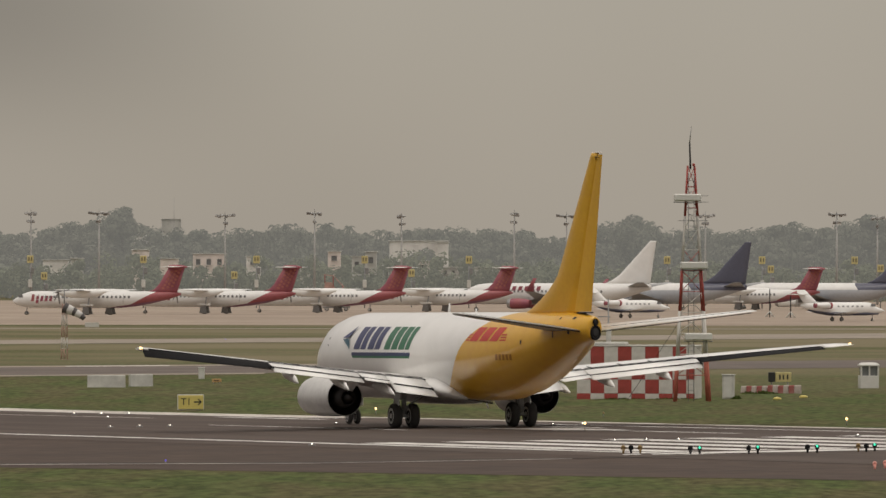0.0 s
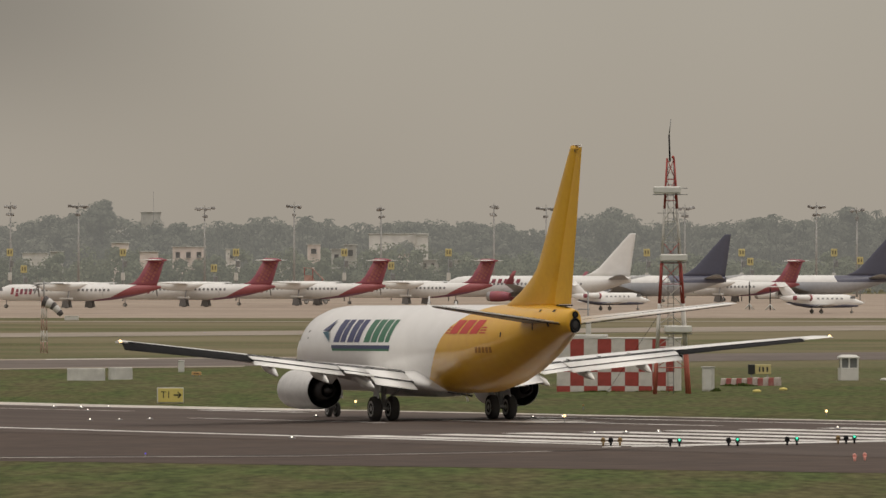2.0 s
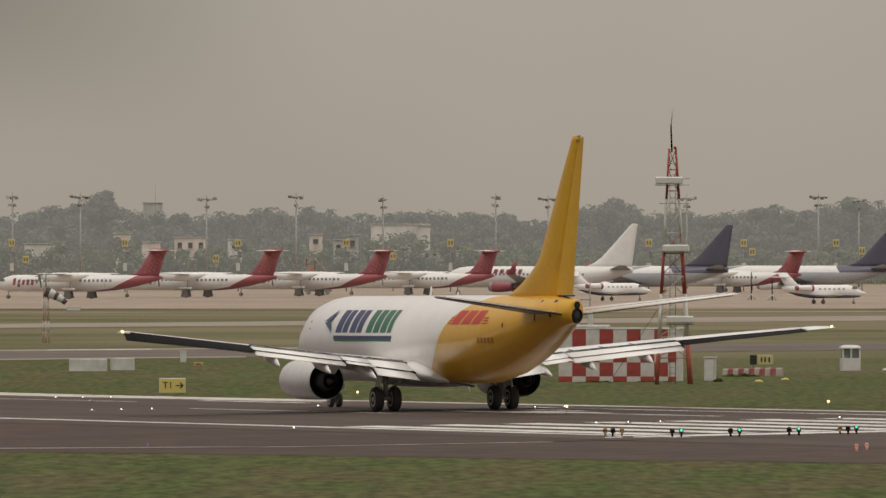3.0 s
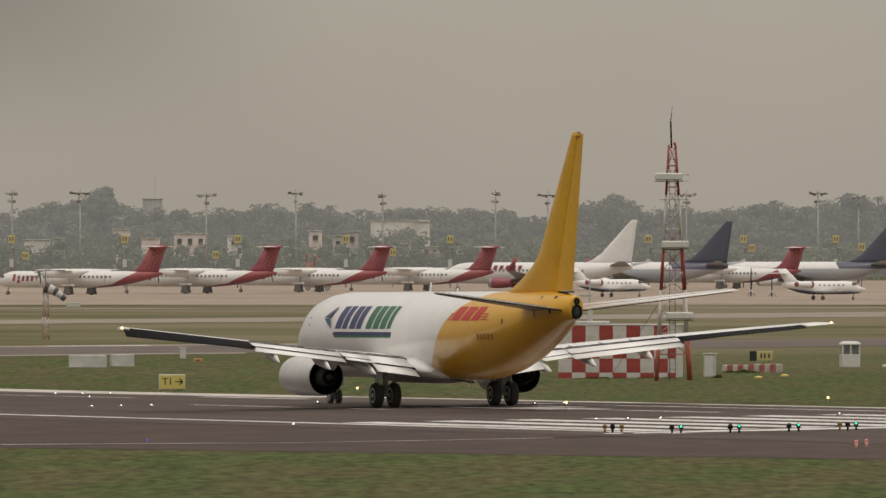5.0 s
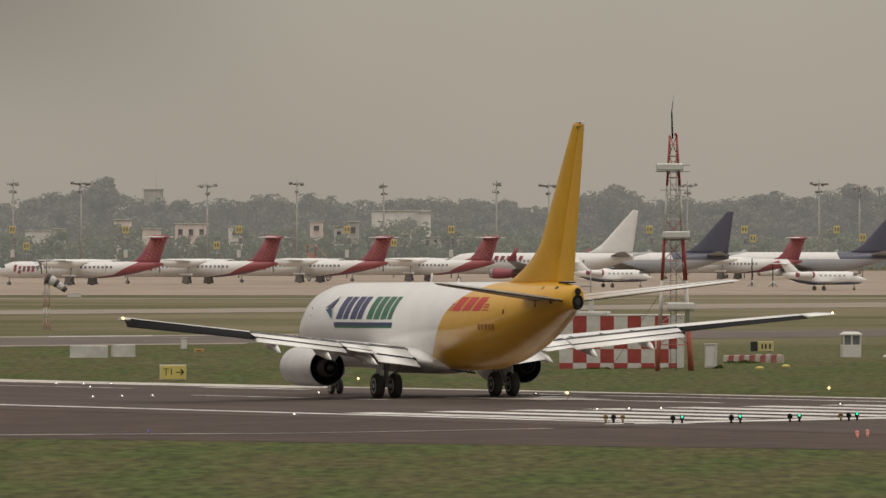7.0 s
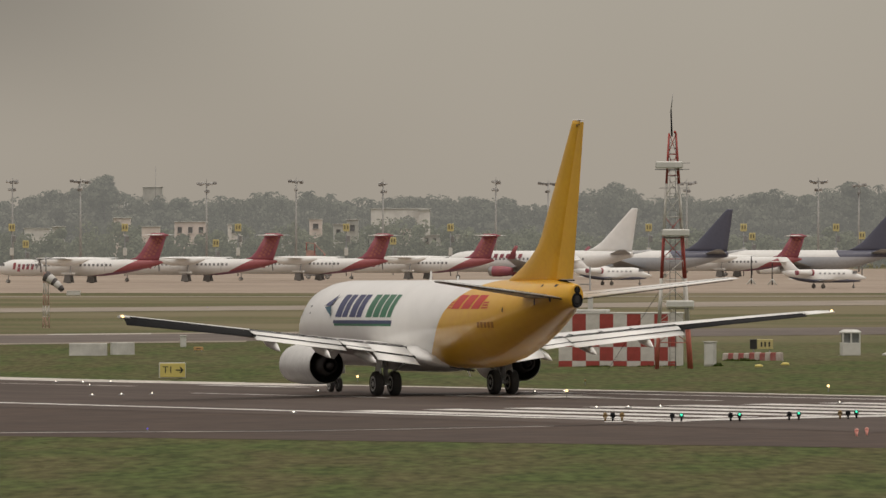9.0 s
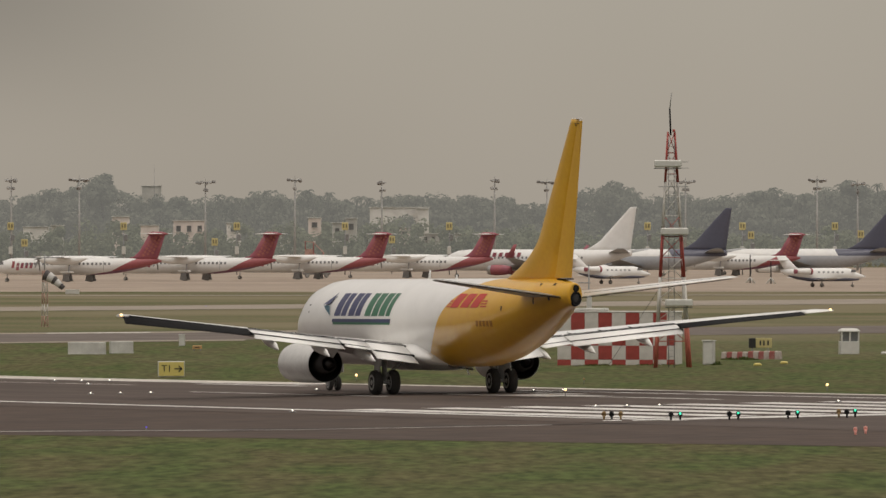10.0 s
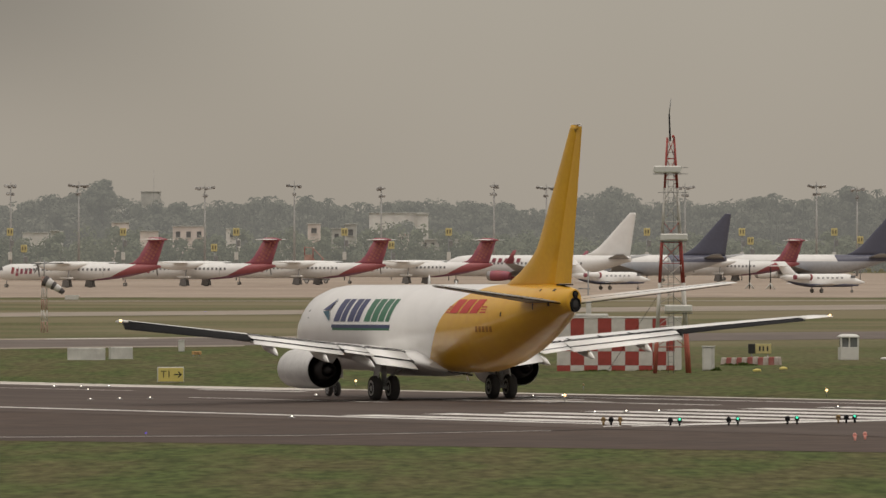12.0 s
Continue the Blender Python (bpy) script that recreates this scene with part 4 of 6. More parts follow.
def jetliner(name, label, skin, fin_mat, engine_mat, winglet_mat=None, windows=True, long=1.075):
    """A parked twin jet, simpler than the freighter."""
    jet = thing(name, pose(0, 0, 0), label, "airplane", "parked jets")
    bm = bmesh.new()
    loft(bm, [hull_ring(x, 28) for x in sorted({s[0] for s in FUSE} | set(range(-16, 14, 2)), reverse=True)])
    body = part("fuselage", bm, skin, jet)
    if windows:
        side_bars("window", body, [(13 - 0.75 * i, 13 - 0.75 * i - 0.34, 3.55, 3.95, 0) for i in range(30)], HAZED_WINDOW, 1.90, "row of dark cabin windows")
    side_bars("cockpit_window", body, [(17.5, 16.4, 3.55, 3.95, -0.15)], HAZED_WINDOW, 1.47)
    bm = bmesh.new()
    le_at = lambda z: -17.0 - 0.90 * (z - 12.8) + max(0, 6.9 - z) ** 2 * 0.5
    loft(bm, [foil((le_at(z), 0, z), (-18.5 + (12.8 - z) * 0.14, 0, z), 0.2 + (12.8 - z) * 0.06, True) for z in (5.0, 5.8, 6.9, 9, 13.05, 13.25)])
    part("fin", bm, fin_mat, jet)
    for s in (1, -1):
        bm = bmesh.new()
        rings = []
        for y in (1.2, 5.4, 11, 16.8):
            le, te, t = wing_line(y)
            rings.append(foil(side(le, s), side(te, s), t))
        loft(bm, rings)
        wing = part("wing", bm, GREY, jet)
        bm = bmesh.new()
        le, te, t = wing_line(16.8)
        if winglet_mat:
            loft(bm, [foil(side(le, s), side(te, s), 0.18, True), foil(side(le + Vector((-1.2, 0.5, 1.3)), s), side(te + Vector((-0.5, 0.5, 1.3)), s), 0.12, True), foil(side(le + Vector((-2.2, 0.75, 2.5)), s), side(te + Vector((-1.2, 0.75, 2.5)), s), 0.06, True)])
            part("winglet", bm, winglet_mat, wing)
        bm = bmesh.new()
        turned(bm, [(3.6, 0.7), (4.6, 0.9), (6.0, 1.0), (7.4, 0.98)], 4.83 * s, 1.42, 24, (True, False))
        eng = part("engine", bm, engine_mat, jet)
        bm = bmesh.new()
        turned(bm, [(7.4, 0.985), (7.9, 0.92), (8.15, 0.82), (8.1, 0.76), (7.5, 0.72), (7.4, 0.1)], 4.83 * s, 1.42, 24, (False, True))
        part("intake_lip", bm, STEEL, eng)
        bm = bmesh.new()
        rod(bm, (0, 2.86 * s, 0.5), (0, 2.8 * s, 2.0), 0.13)
        gear = part("main_gear", bm, GREY, jet)
        for o in (-0.42, 0.42):
            wheel(gear, 0, 2.86 * s + o, 0.565, 0.40, HAZED_TYRE)
        bm = bmesh.new()
        loft(bm, [foil((-13.3, 0.45 * s, 4.62), (-17.45, 0.45 * s, 4.62), 0.42), foil((-17.6, 7.1 * s, 5.45), (-18.95, 7.1 * s, 5.45), 0.12)])
        part("tailplane", bm, GREY, jet)
    bm = bmesh.new()
    rod(bm, (15.6, 0, 0.3), (15.7, 0, 1.6), 0.09)
    gear = part("nose_gear", bm, GREY, jet)
    for o in (-0.2, 0.2):
        wheel(gear, 15.6, o, 0.345, 0.2, HAZED_TYRE)
    # a longer body and less sweep than the freighter's
    for ob in jet.children_recursive:
        if ob.name.split(".")[0] in ("wing", "winglet"):
            for v in ob.data.vertices:
                v.co.x += 0.30 * max(0.0, abs(v.co.y) - 5.4)
    for ob in jet.children_recursive:
        if ob.name.split(".")[0] in ("fuselage", "cabin_window", "cockpit_window", "fin", "tailplane", "nose_gear"):
            for v in ob.data.vertices:
                v.co.x *= long
        if ob.name.split(".")[0] in ("tyre", "rim") and ob.parent and ob.data.vertices[0].co.x > 10:
            for v in ob.data.vertices:
                v.co.x += 15.6 * (long - 1)
    return jet, body


def small_jet():
    """A business jet with engines at the tail."""
    jet = thing("business_jet", pose(0, 0, 0), "small white business jet with red engine covers on the apron", "airplane", "business jets")
    bm = bmesh.new()
    loft(bm, [ring_of(*s) for s in ((7.6, 0.05, 1.5, 1.6), (7.0, 0.35, 1.3, 1.85), (6.0, 0.6, 1.1, 2.2), (5.0, 0.82, 0.95, 2.75), (4.2, 0.9, 0.9, 2.85), (-2, 0.9, 0.9, 2.85), (-4, 0.75, 1.2, 2.8), (-6, 0.4, 1.8, 2.7), (-6.8, 0.1, 2.2, 2.5))])
    body = part("fuselage", bm, WHITE, jet)
    side_bars("window", body, [(3.4 - 0.8 * i, 3.4 - 0.8 * i - 0.36, 2.10, 2.36, 0) for i in range(6)], PALE_WINDOW, 0.905)
    side_bars("cockpit_window", body, [(5.5, 4.7, 2.2, 2.6, -0.1)], HAZED_WINDOW, 0.83)
    bm = bmesh.new()
    loft(bm, [ring_of(x, hw, lo, hi) for x, hw, lo, hi in ((6.4, 0.3, 0.98, 1.3), (5.0, 0.74, 0.88, 1.42), (4.0, 0.86, 0.84, 1.48), (-2.0, 0.86, 0.84, 1.48), (-4.0, 0.66, 1.14, 1.70), (-5.6, 0.3, 1.62, 1.9))])
    part("belly_stripe", bm, NAVY, body, "dark blue painted belly")
    bm = bmesh.new()
    loft(bm, [foil((1.6 - 0.2 * abs(y), y, 1.05 + 0.05 * abs(y)), (-1.6 - 0.05 * abs(y), y, 1.05 + 0.05 * abs(y)), 0.32 - 0.03 * abs(y)) for y in (-7.2, -3, 0, 3, 7.2)])
    part("wing", bm, WHITE, jet)
    bm = bmesh.new()
    loft(bm, [foil((x0, 0, z), (x1, 0, z), t, True) for z, x0, x1, t in ((2.5, -2.8, -6.2, 0.35), (3.0, -4.2, -6.5, 0.3), (4.7, -6.0, -7.6, 0.18))])
    part("fin", bm, WHITE, jet)
    bm = bmesh.new()
    loft(bm, [foil((-6.0 - 0.25 * abs(y), y, 4.0), (-7.3 - 0.1 * abs(y), y, 4.0), 0.16) for y in (-2.6, 0, 2.6)])
    part("tailplane", bm, WHITE, jet)
    for s in (1, -1):
        bm = bmesh.new()
        turned(bm, [(-4.8, 0.3), (-4.2, 0.42), (-3.0, 0.48), (-2.3, 0.42)], 1.35 * s, 2.35, 18, (True, True))
        eng = part("engine", bm, WHITE, jet)
        for x in (-2.27, -4.86):
            bm = bmesh.new()
            turned(bm, [(x - 0.30, 0.49 if x > -3 else 0.36), (x, 0.47 if x > -3 else 0.34), (x + 0.12, 0.34 if x > -3 else 0.30)], 1.35 * s, 2.35, 18, (True, True))
            part("engine_cover", bm, TAIL_RED, eng, "round red engine cover")
        bm = bmesh.new()
        rod(bm, (-0.6, 1.5 * s, 0.3), (-0.6, 1.5 * s, 1.2), 0.08)
        gear = part("main_gear", bm, GREY, jet)
        wheel(gear, -0.6, 1.5 * s, 0.32, 0.22, HAZED_TYRE)
    bm = bmesh.new()
    rod(bm, (5.4, 0, 0.2), (5.4, 0, 1.1), 0.06)
    gear = part("nose_gear", bm, GREY, jet)
    wheel(gear, 5.4, 0, 0.22, 0.16, HAZED_TYRE)
    return jet


def parked_fleet():
    first = turboprop()
    spots = [(-61.4, 1542, 156), (-43.1, 1593, 156), (-24.3, 1644, 156), (-4.9, 1695, 156), (55.9, 1800, 156)]
    first.matrix_world = heading(*spots[0])
    for spot in spots[1:]:
        copy_thing(first, heading(*spot))
    white_skin = material("jet_white", (0.78, 0.77, 0.75), 0.35, vary=0.05)
    jet, body = jetliner("jetliner", "plain white jetliner with crimson engines parked on the apron", white_skin, WHITE, TAIL_RED, TAIL_RED)
    side_bars("lettering", body, [(12.5 - 1.25 * i, 12.5 - 1.25 * i - 0.75, 3.9 if i != 1 else 3.4, 4.7 if i else 4.95, 0.3) for i in range(8)], TAIL_RED, 1.86, "crimson letter shapes")
    jet.matrix_world = heading(17.9, 1722, 156.5)
    navy_skin = two_tone("navy_tail_paint", (0.78, 0.77, 0.75), (0.095, 0.097, 0.135), -9.0, 0.9, 0.0, 3.2, 0.35, low=(0.42, 0.43, 0.455), low_z=3.9, low_slope=0.0)
    jet2, body2 = jetliner("jetliner", "white and grey jetliner with a navy blue tail on the apron", navy_skin, NAVY, WHITE, windows=False)
    jet2.matrix_world = heading(37.0, 1768, 158)
    copy_thing(jet2, heading(72.6, 1850, 158))
    # far red-finned aircraft seen over the row
    small = small_jet()
    small.matrix_world = heading(26.6, 1468, 28)
    copy_thing(small, heading(56.6, 1372, 26))


def boarding_steps():
    """A red covered flight of boarding steps on its chassis."""
    steps = thing("boarding_steps", heading(-23.7, 1712, 180), "red covered boarding steps parked behind the airliners", "boarding steps")
    bm = bmesh.new()
    box(bm, (0, 0, 0.75), (5.2, 2.1, 0.35), 0.05)
    part("chassis", bm, HEAD_GREY, steps)
    for x in (-1.8, 1.8):
        for y in (-0.9, 0.9):
            wheel(steps, x, y, 0.42, 0.28, HAZED_TYRE)
    for s in (-1, 1):
        bm = bmesh.new()
        loft(bm, [[(x, s * 1.05 + e, z) for x, z in ((-2.5, 0.95), (2.2, 0.95), (2.2, 5.4), (1.0, 5.4))] for e in (-0.04, 0.04)], smooth=False)
        part("side_panel", bm, PALE_RED, steps, "faded red side panel")
    bm = bmesh.new()
    loft(bm, [[(x, y, z) for x, z in ((-1.5, 4.6), (0.6, 6.7), (2.3, 6.9), (2.3, 6.75), (0.65, 6.55), (-1.4, 4.45))] for y in (-1.15, 1.15)], smooth=False)
    part("canopy", bm, PALE_RED, steps, "faded red canopy")
    for x, z0, z1 in ((-1.2, 1.8, 4.8), (0.6, 4.2, 6.6), (2.15, 5.3, 6.8)):
        for y in (-1.05, 1.05):
            bm = bmesh.new()
            rod(bm, (x, y, z0), (x, y, z1), 0.07, seg=6)
            part("canopy_post", bm, MAST_RED, steps)
    for i in range(14):
        bm = bmesh.new()
        box(bm, (-2.2 + 0.3 * i, 0, 1.1 + 0.3 * i), (0.34, 1.9, 0.05))
        part("tread", bm, GALV, steps)


parked_fleet()
boarding_steps()


# ---------- lattice mast with its aerials, and the chequered cabin ----------
def glide_mast():
    x, y = 12.87, 516.0
    mast = thing("antenna_mast", pose(x, y, ground_z(x, y)), "red and white lattice antenna mast with three white aerial boxes", "antenna mast")
    top, corner = 13.3, [(-0.95, -0.5), (1.05, -0.5), (-0.84, 0.9), (0.94, 0.9)]

    def leg(k, z):
        fx, fy = corner[k]
        f = 1 - 0.80 * z / top
        return Vector((fx * f - 0.02 * z * 0.1, fy * f, z))

    bands = [(0, 2.5, MAST_FADED), (2.5, 5.1, MAST_WHITE), (5.1, 7.75, MAST_RED), (7.75, 10.45, MAST_WHITE), (10.45, top, MAST_RED)]
    for z0, z1, mat in bands:
        for k in range(4):
            bm = bmesh.new()
            rod(bm, leg(k, z0), leg(k, z1), 0.088 - 0.003 * z0, 0.088 - 0.003 * z1, seg=6)
            part("mast_leg", bm, mat, mast)
    for i in range(1, 11):
        z0, z1 = 0.3 + i * 1.18, 0.3 + (i + 1) * 1.18
        mat = next(m for a, b, m in bands if a <= z0 < b)
        bm = bmesh.new()
        for a, b in ((0, 1), (2, 3)):
            rod(bm, leg(a, z0), leg(b, z0), 0.022, seg=4)
        rod(bm, leg(0, z0), leg(1, z1), 0.022, seg=4)
        rod(bm, leg(2, z1), leg(3, z0), 0.022, seg=4)
        rod(bm, leg(0, z0), leg(2, z1), 0.022, seg=4)
        rod(bm, leg(1, z0), leg(3, z1), 0.022, seg=4)
        part("lattice_brace", bm, mat, mast)
    for s in (-0.16, 0.16):
        bm = bmesh.new()
        rod(bm, (s, 0.1, 0), (s, 0.1, 12.9), 0.02, seg=4)
        part("ladder_rail", bm, GALV, mast)
    bm = bmesh.new()
    for i in range(40):
        rod(bm, (-0.16, 0.1, 0.3 + i * 0.32), (0.16, 0.1, 0.3 + i * 0.32), 0.012, seg=4)
    tagged(part("ladder_rung", bm, GALV, mast), kind="stuff")
    for z, dx in ((3.66, 0.40), (7.68, 0.15), (11.50, -0.22)):
        bm = bmesh.new()
        box(bm, (dx, -0.62, z), (1.55, 0.42, 0.40), 0.06)
        aerial = part("aerial_box", bm, BOX_WHITE, mast, "white aerial box")
        bm = bmesh.new()
        rod(bm, (dx - 0.8, -0.62, z - 0.26), (dx + 0.8, -0.62, z - 0.26), 0.03, seg=6)
        rod(bm, (dx - 0.6, -0.5, z), (dx - 0.2, 0.3, z), 0.03, seg=6)
        rod(bm, (dx + 0.6, -0.5, z), (dx + 0.2, 0.3, z), 0.03, seg=6)
        part("bracket", bm, GALV, aerial)
    for z in (6.3, 7.5, 10.2, 11.25, 11.6):
        bm = bmesh.new()
        rod(bm, (-0.75, -0.3, z), (0.95, -0.3, z), 0.016, seg=4)
        part("side_spar", bm, GALV, mast)
    bm = bmesh.new()
    rod(bm, (-0.05, 0, top - 0.2), (-0.10, 0, 14.60), 0.06, 0.05, 6)
    part("top_tube", bm, BLACK, mast)
    bm = bmesh.new()
    rod(bm, (-0.10, 0, 14.60), (0.0, 0, 15.50), 0.03, 0.02, 5)
    part("lightning_rod", bm, GALV, mast)
    bm = bmesh.new()
    rod(bm, (-0.6, 0, 4.6), (-3.6, 1.5, 0.0), 0.012, seg=4)
    part("guy_wire", bm, BLACK, mast)
    bm = bmesh.new()
    bmesh.ops.create_uvsphere(bm, u_segments=10, v_segments=6, radius=0.09)
    bmesh.ops.translate(bm, vec=(0.12, -0.2, 13.35), verts=bm.verts)
    part("obstruction_light", bm, MAST_RED, mast)


def chequered_cabin():
    a, b = Vector((6.55, 529.6)), Vector((13.43, 528.4))
    ang = math.degrees(math.atan2(b.y - a.y, b.x - a.x))
    m = (a + b) / 2
    cabin = thing("equipment_cabin", pose(m.x, m.y, ground_z(m.x, m.y) - 0.05, 0, 0, ang), "red and white chequered equipment cabin in the grass", "cabin")
    widths, heights = [0.49] + [0.80] * 8, (0.36, 0.81, 0.81, 1.10)
    w, d, h = sum(widths), 3.0, sum(heights)
    bm = bmesh.new()
    box(bm, (0, d / 2 + 0.02, h / 2), (w - 0.06, d - 0.06, h), 0.02)
    part("body", bm, MAST_WHITE, cabin)
    panels = {}
    z = 0.0
    for j, tall in enumerate(heights):
        x = w / 2
        for i, wide in enumerate(widths):
            red = (i + j) % 2 == 0
            if (red, wide, tall) not in panels:
                bm = bmesh.new()
                box(bm, (0, 0, 0), (wide - 0.01, 0.03, tall - 0.01), 0.006)
                panels[red, wide, tall] = mesh_of("check_panel", bm, MAST_RED if red else MAST_WHITE)
            ob = new("check_panel", panels[red, wide, tall])
            ob.parent = cabin
            ob.location = (x - wide / 2, 0.03, z + tall / 2)
            x -= wide
        z += tall
    bm = bmesh.new()
    box(bm, (0, d / 2 + 0.05, h + 0.04), (w + 0.1, d + 0.1, 0.08), 0.02)
    part("roof", bm, WALL_DULL, cabin)
    bm = bmesh.new()
    box(bm, (-1.95, 0.9, h + 0.17), (2.6, 1.2, 0.18), 0.05)
    part("roof_unit", bm, BARRIER, cabin, "low pale equipment box on the roof")
    post = thing("aerial_post", pose(8.48, 533.5, ground_z(8.48, 533.5)), "grey steel aerial post behind the chequered cabin", "post")
    bm = bmesh.new()
    rod(bm, (0, 0, 0), (0, 0, 5.8), 0.06, 0.04, 6)
    part("pole", bm, GALV, post)
    bm = bmesh.new()
    box(bm, (0.02, -0.05, 3.2), (0.30, 0.2, 1.6), 0.03)
    part("sleeve", bm, BARRIER, post, "pale sleeve on the pole")
    bm = bmesh.new()
    rod(bm, (-0.6, 0, 4.75), (0.1, 0, 4.75), 0.03, seg=5)
    part("cross_arm", bm, GALV, post)


def checked_wall():
    """A low red and white wall beside the cabin."""
    a, b = Vector((16.7, 551.0)), Vector((20.4, 549.6))
    m, ang = (a + b) / 2, math.degrees(math.atan2(b.y - a.y, b.x - a.x))
    wall = thing("low_barrier", pose(m.x, m.y, ground_z(m.x, m.y), 0, 0, ang), "low faded red and white striped barrier in the grass", "barrier")
    rng = random.Random(8)
    mes = []
    for mat in (FADED_RED, FADED_WHITE):
        bm = bmesh.new()
        loft(bm, [[(x * k, y * k, z) for x, y in ((-0.165, -0.2), (0.165, -0.2), (0.165, 0.2), (-0.165, 0.2))] for z, k in ((-0.1, 1.04), (0.2, 1.0), (0.47, 0.92), (0.52, 0.74))], smooth=False)
        mes.append(mesh_of("block", bm, mat))
    for i in range(11):
        ob = new("block", mes[(i + 1) % 2])
        ob.parent = wall
        ob.matrix_basis = pose(-1.7 + 0.336 * i + rng.uniform(-0.02, 0.02), rng.uniform(-0.04, 0.04), rng.uniform(-0.09, 0.0), 0, rng.uniform(-2, 2), rng.uniform(-6, 6))


glide_mast()
chequered_cabin()
checked_wall()


# ---------- signs, barriers and boxes in the grass ----------
def text_mesh(words, size, mat):
    cu = bpy.data.curves.new("words", "FONT")
    cu.body, cu.size, cu.extrude, cu.align_x, cu.align_y = words, size, 0.004, "CENTER", "CENTER"
    tmp = new("words", cu)
    me = bpy.data.meshes.new_from_object(tmp.evaluated_get(bpy.context.evaluated_depsgraph_get()))
    bpy.data.objects.remove(tmp)
    me.materials.clear()
    me.materials.append(mat)
    return me


def taxi_sign():
    m = Vector((-14.65, 492.6))
    sign = thing("taxiway_sign", pose(m.x, m.y, ground_z(m.x, m.y), 0, 0, 8), "yellow taxiway sign with black lettering in the grass", "sign")
    bm = bmesh.new()
    box(bm, (0, 0.1, 0.47), (1.42, 0.22, 0.82), 0.02)
    case = part("case", bm, BOX_WHITE, sign)
    bm = bmesh.new()
    box(bm, (0, -0.015, 0.47), (1.36, 0.02, 0.74), 0.005)
    part("face", bm, SIGN_YELLOW, sign, "yellow sign face")
    words = new("lettering", text_mesh("T1", 0.52, SIGN_BLACK))
    words.parent = sign
    words.matrix_basis = pose(-0.26, -0.032, 0.48, 90, 0, 0)
    tagged(words, "black letters and digit")
    bm = bmesh.new()
    box(bm, (0.36, -0.032, 0.48), (0.40, 0.01, 0.06))
    for s in (1, -1):
        box(bm, (0.48, -0.032, 0.48 + s * 0.075), (0.24, 0.01, 0.065), turn=Euler((0, radians(45 * s), 0)).to_matrix().to_4x4())
    part("arrow", bm, SIGN_BLACK, sign, "black arrow")
    for x in (-0.5, 0.5):
        bm = bmesh.new()
        rod(bm, (x, 0.1, -0.05), (x, 0.1, 0.1), 0.04)
        part("foot", bm, GALV, sign)


def distance_sign():
    sign = thing("taxiway_sign", pose(19.6, 566.0, ground_z(19.6, 566), 0, 0, 4), "black and yellow taxiway sign with unreadable marks", "sign")
    for name, x, w, mat in (("face", -0.50, 0.42, SIGN_BLACK), ("face", 0.23, 0.98, STAND_YELLOW)):
        bm = bmesh.new()
        box(bm, (x, 0, 0.80), (w, 0.2, 0.60), 0.02)
        part(name, bm, mat, sign)
    for x in (0.0, 0.22, 0.48):
        bm = bmesh.new()
        box(bm, (x, -0.108, 0.80), (0.10, 0.012, 0.30))
        part("writing_bar", bm, SIGN_BLACK, sign)
    for x in (-0.5, 0.5):
        bm = bmesh.new()
        rod(bm, (x, 0, -0.05), (x, 0, 0.55), 0.04)
        part("post", bm, GALV, sign)


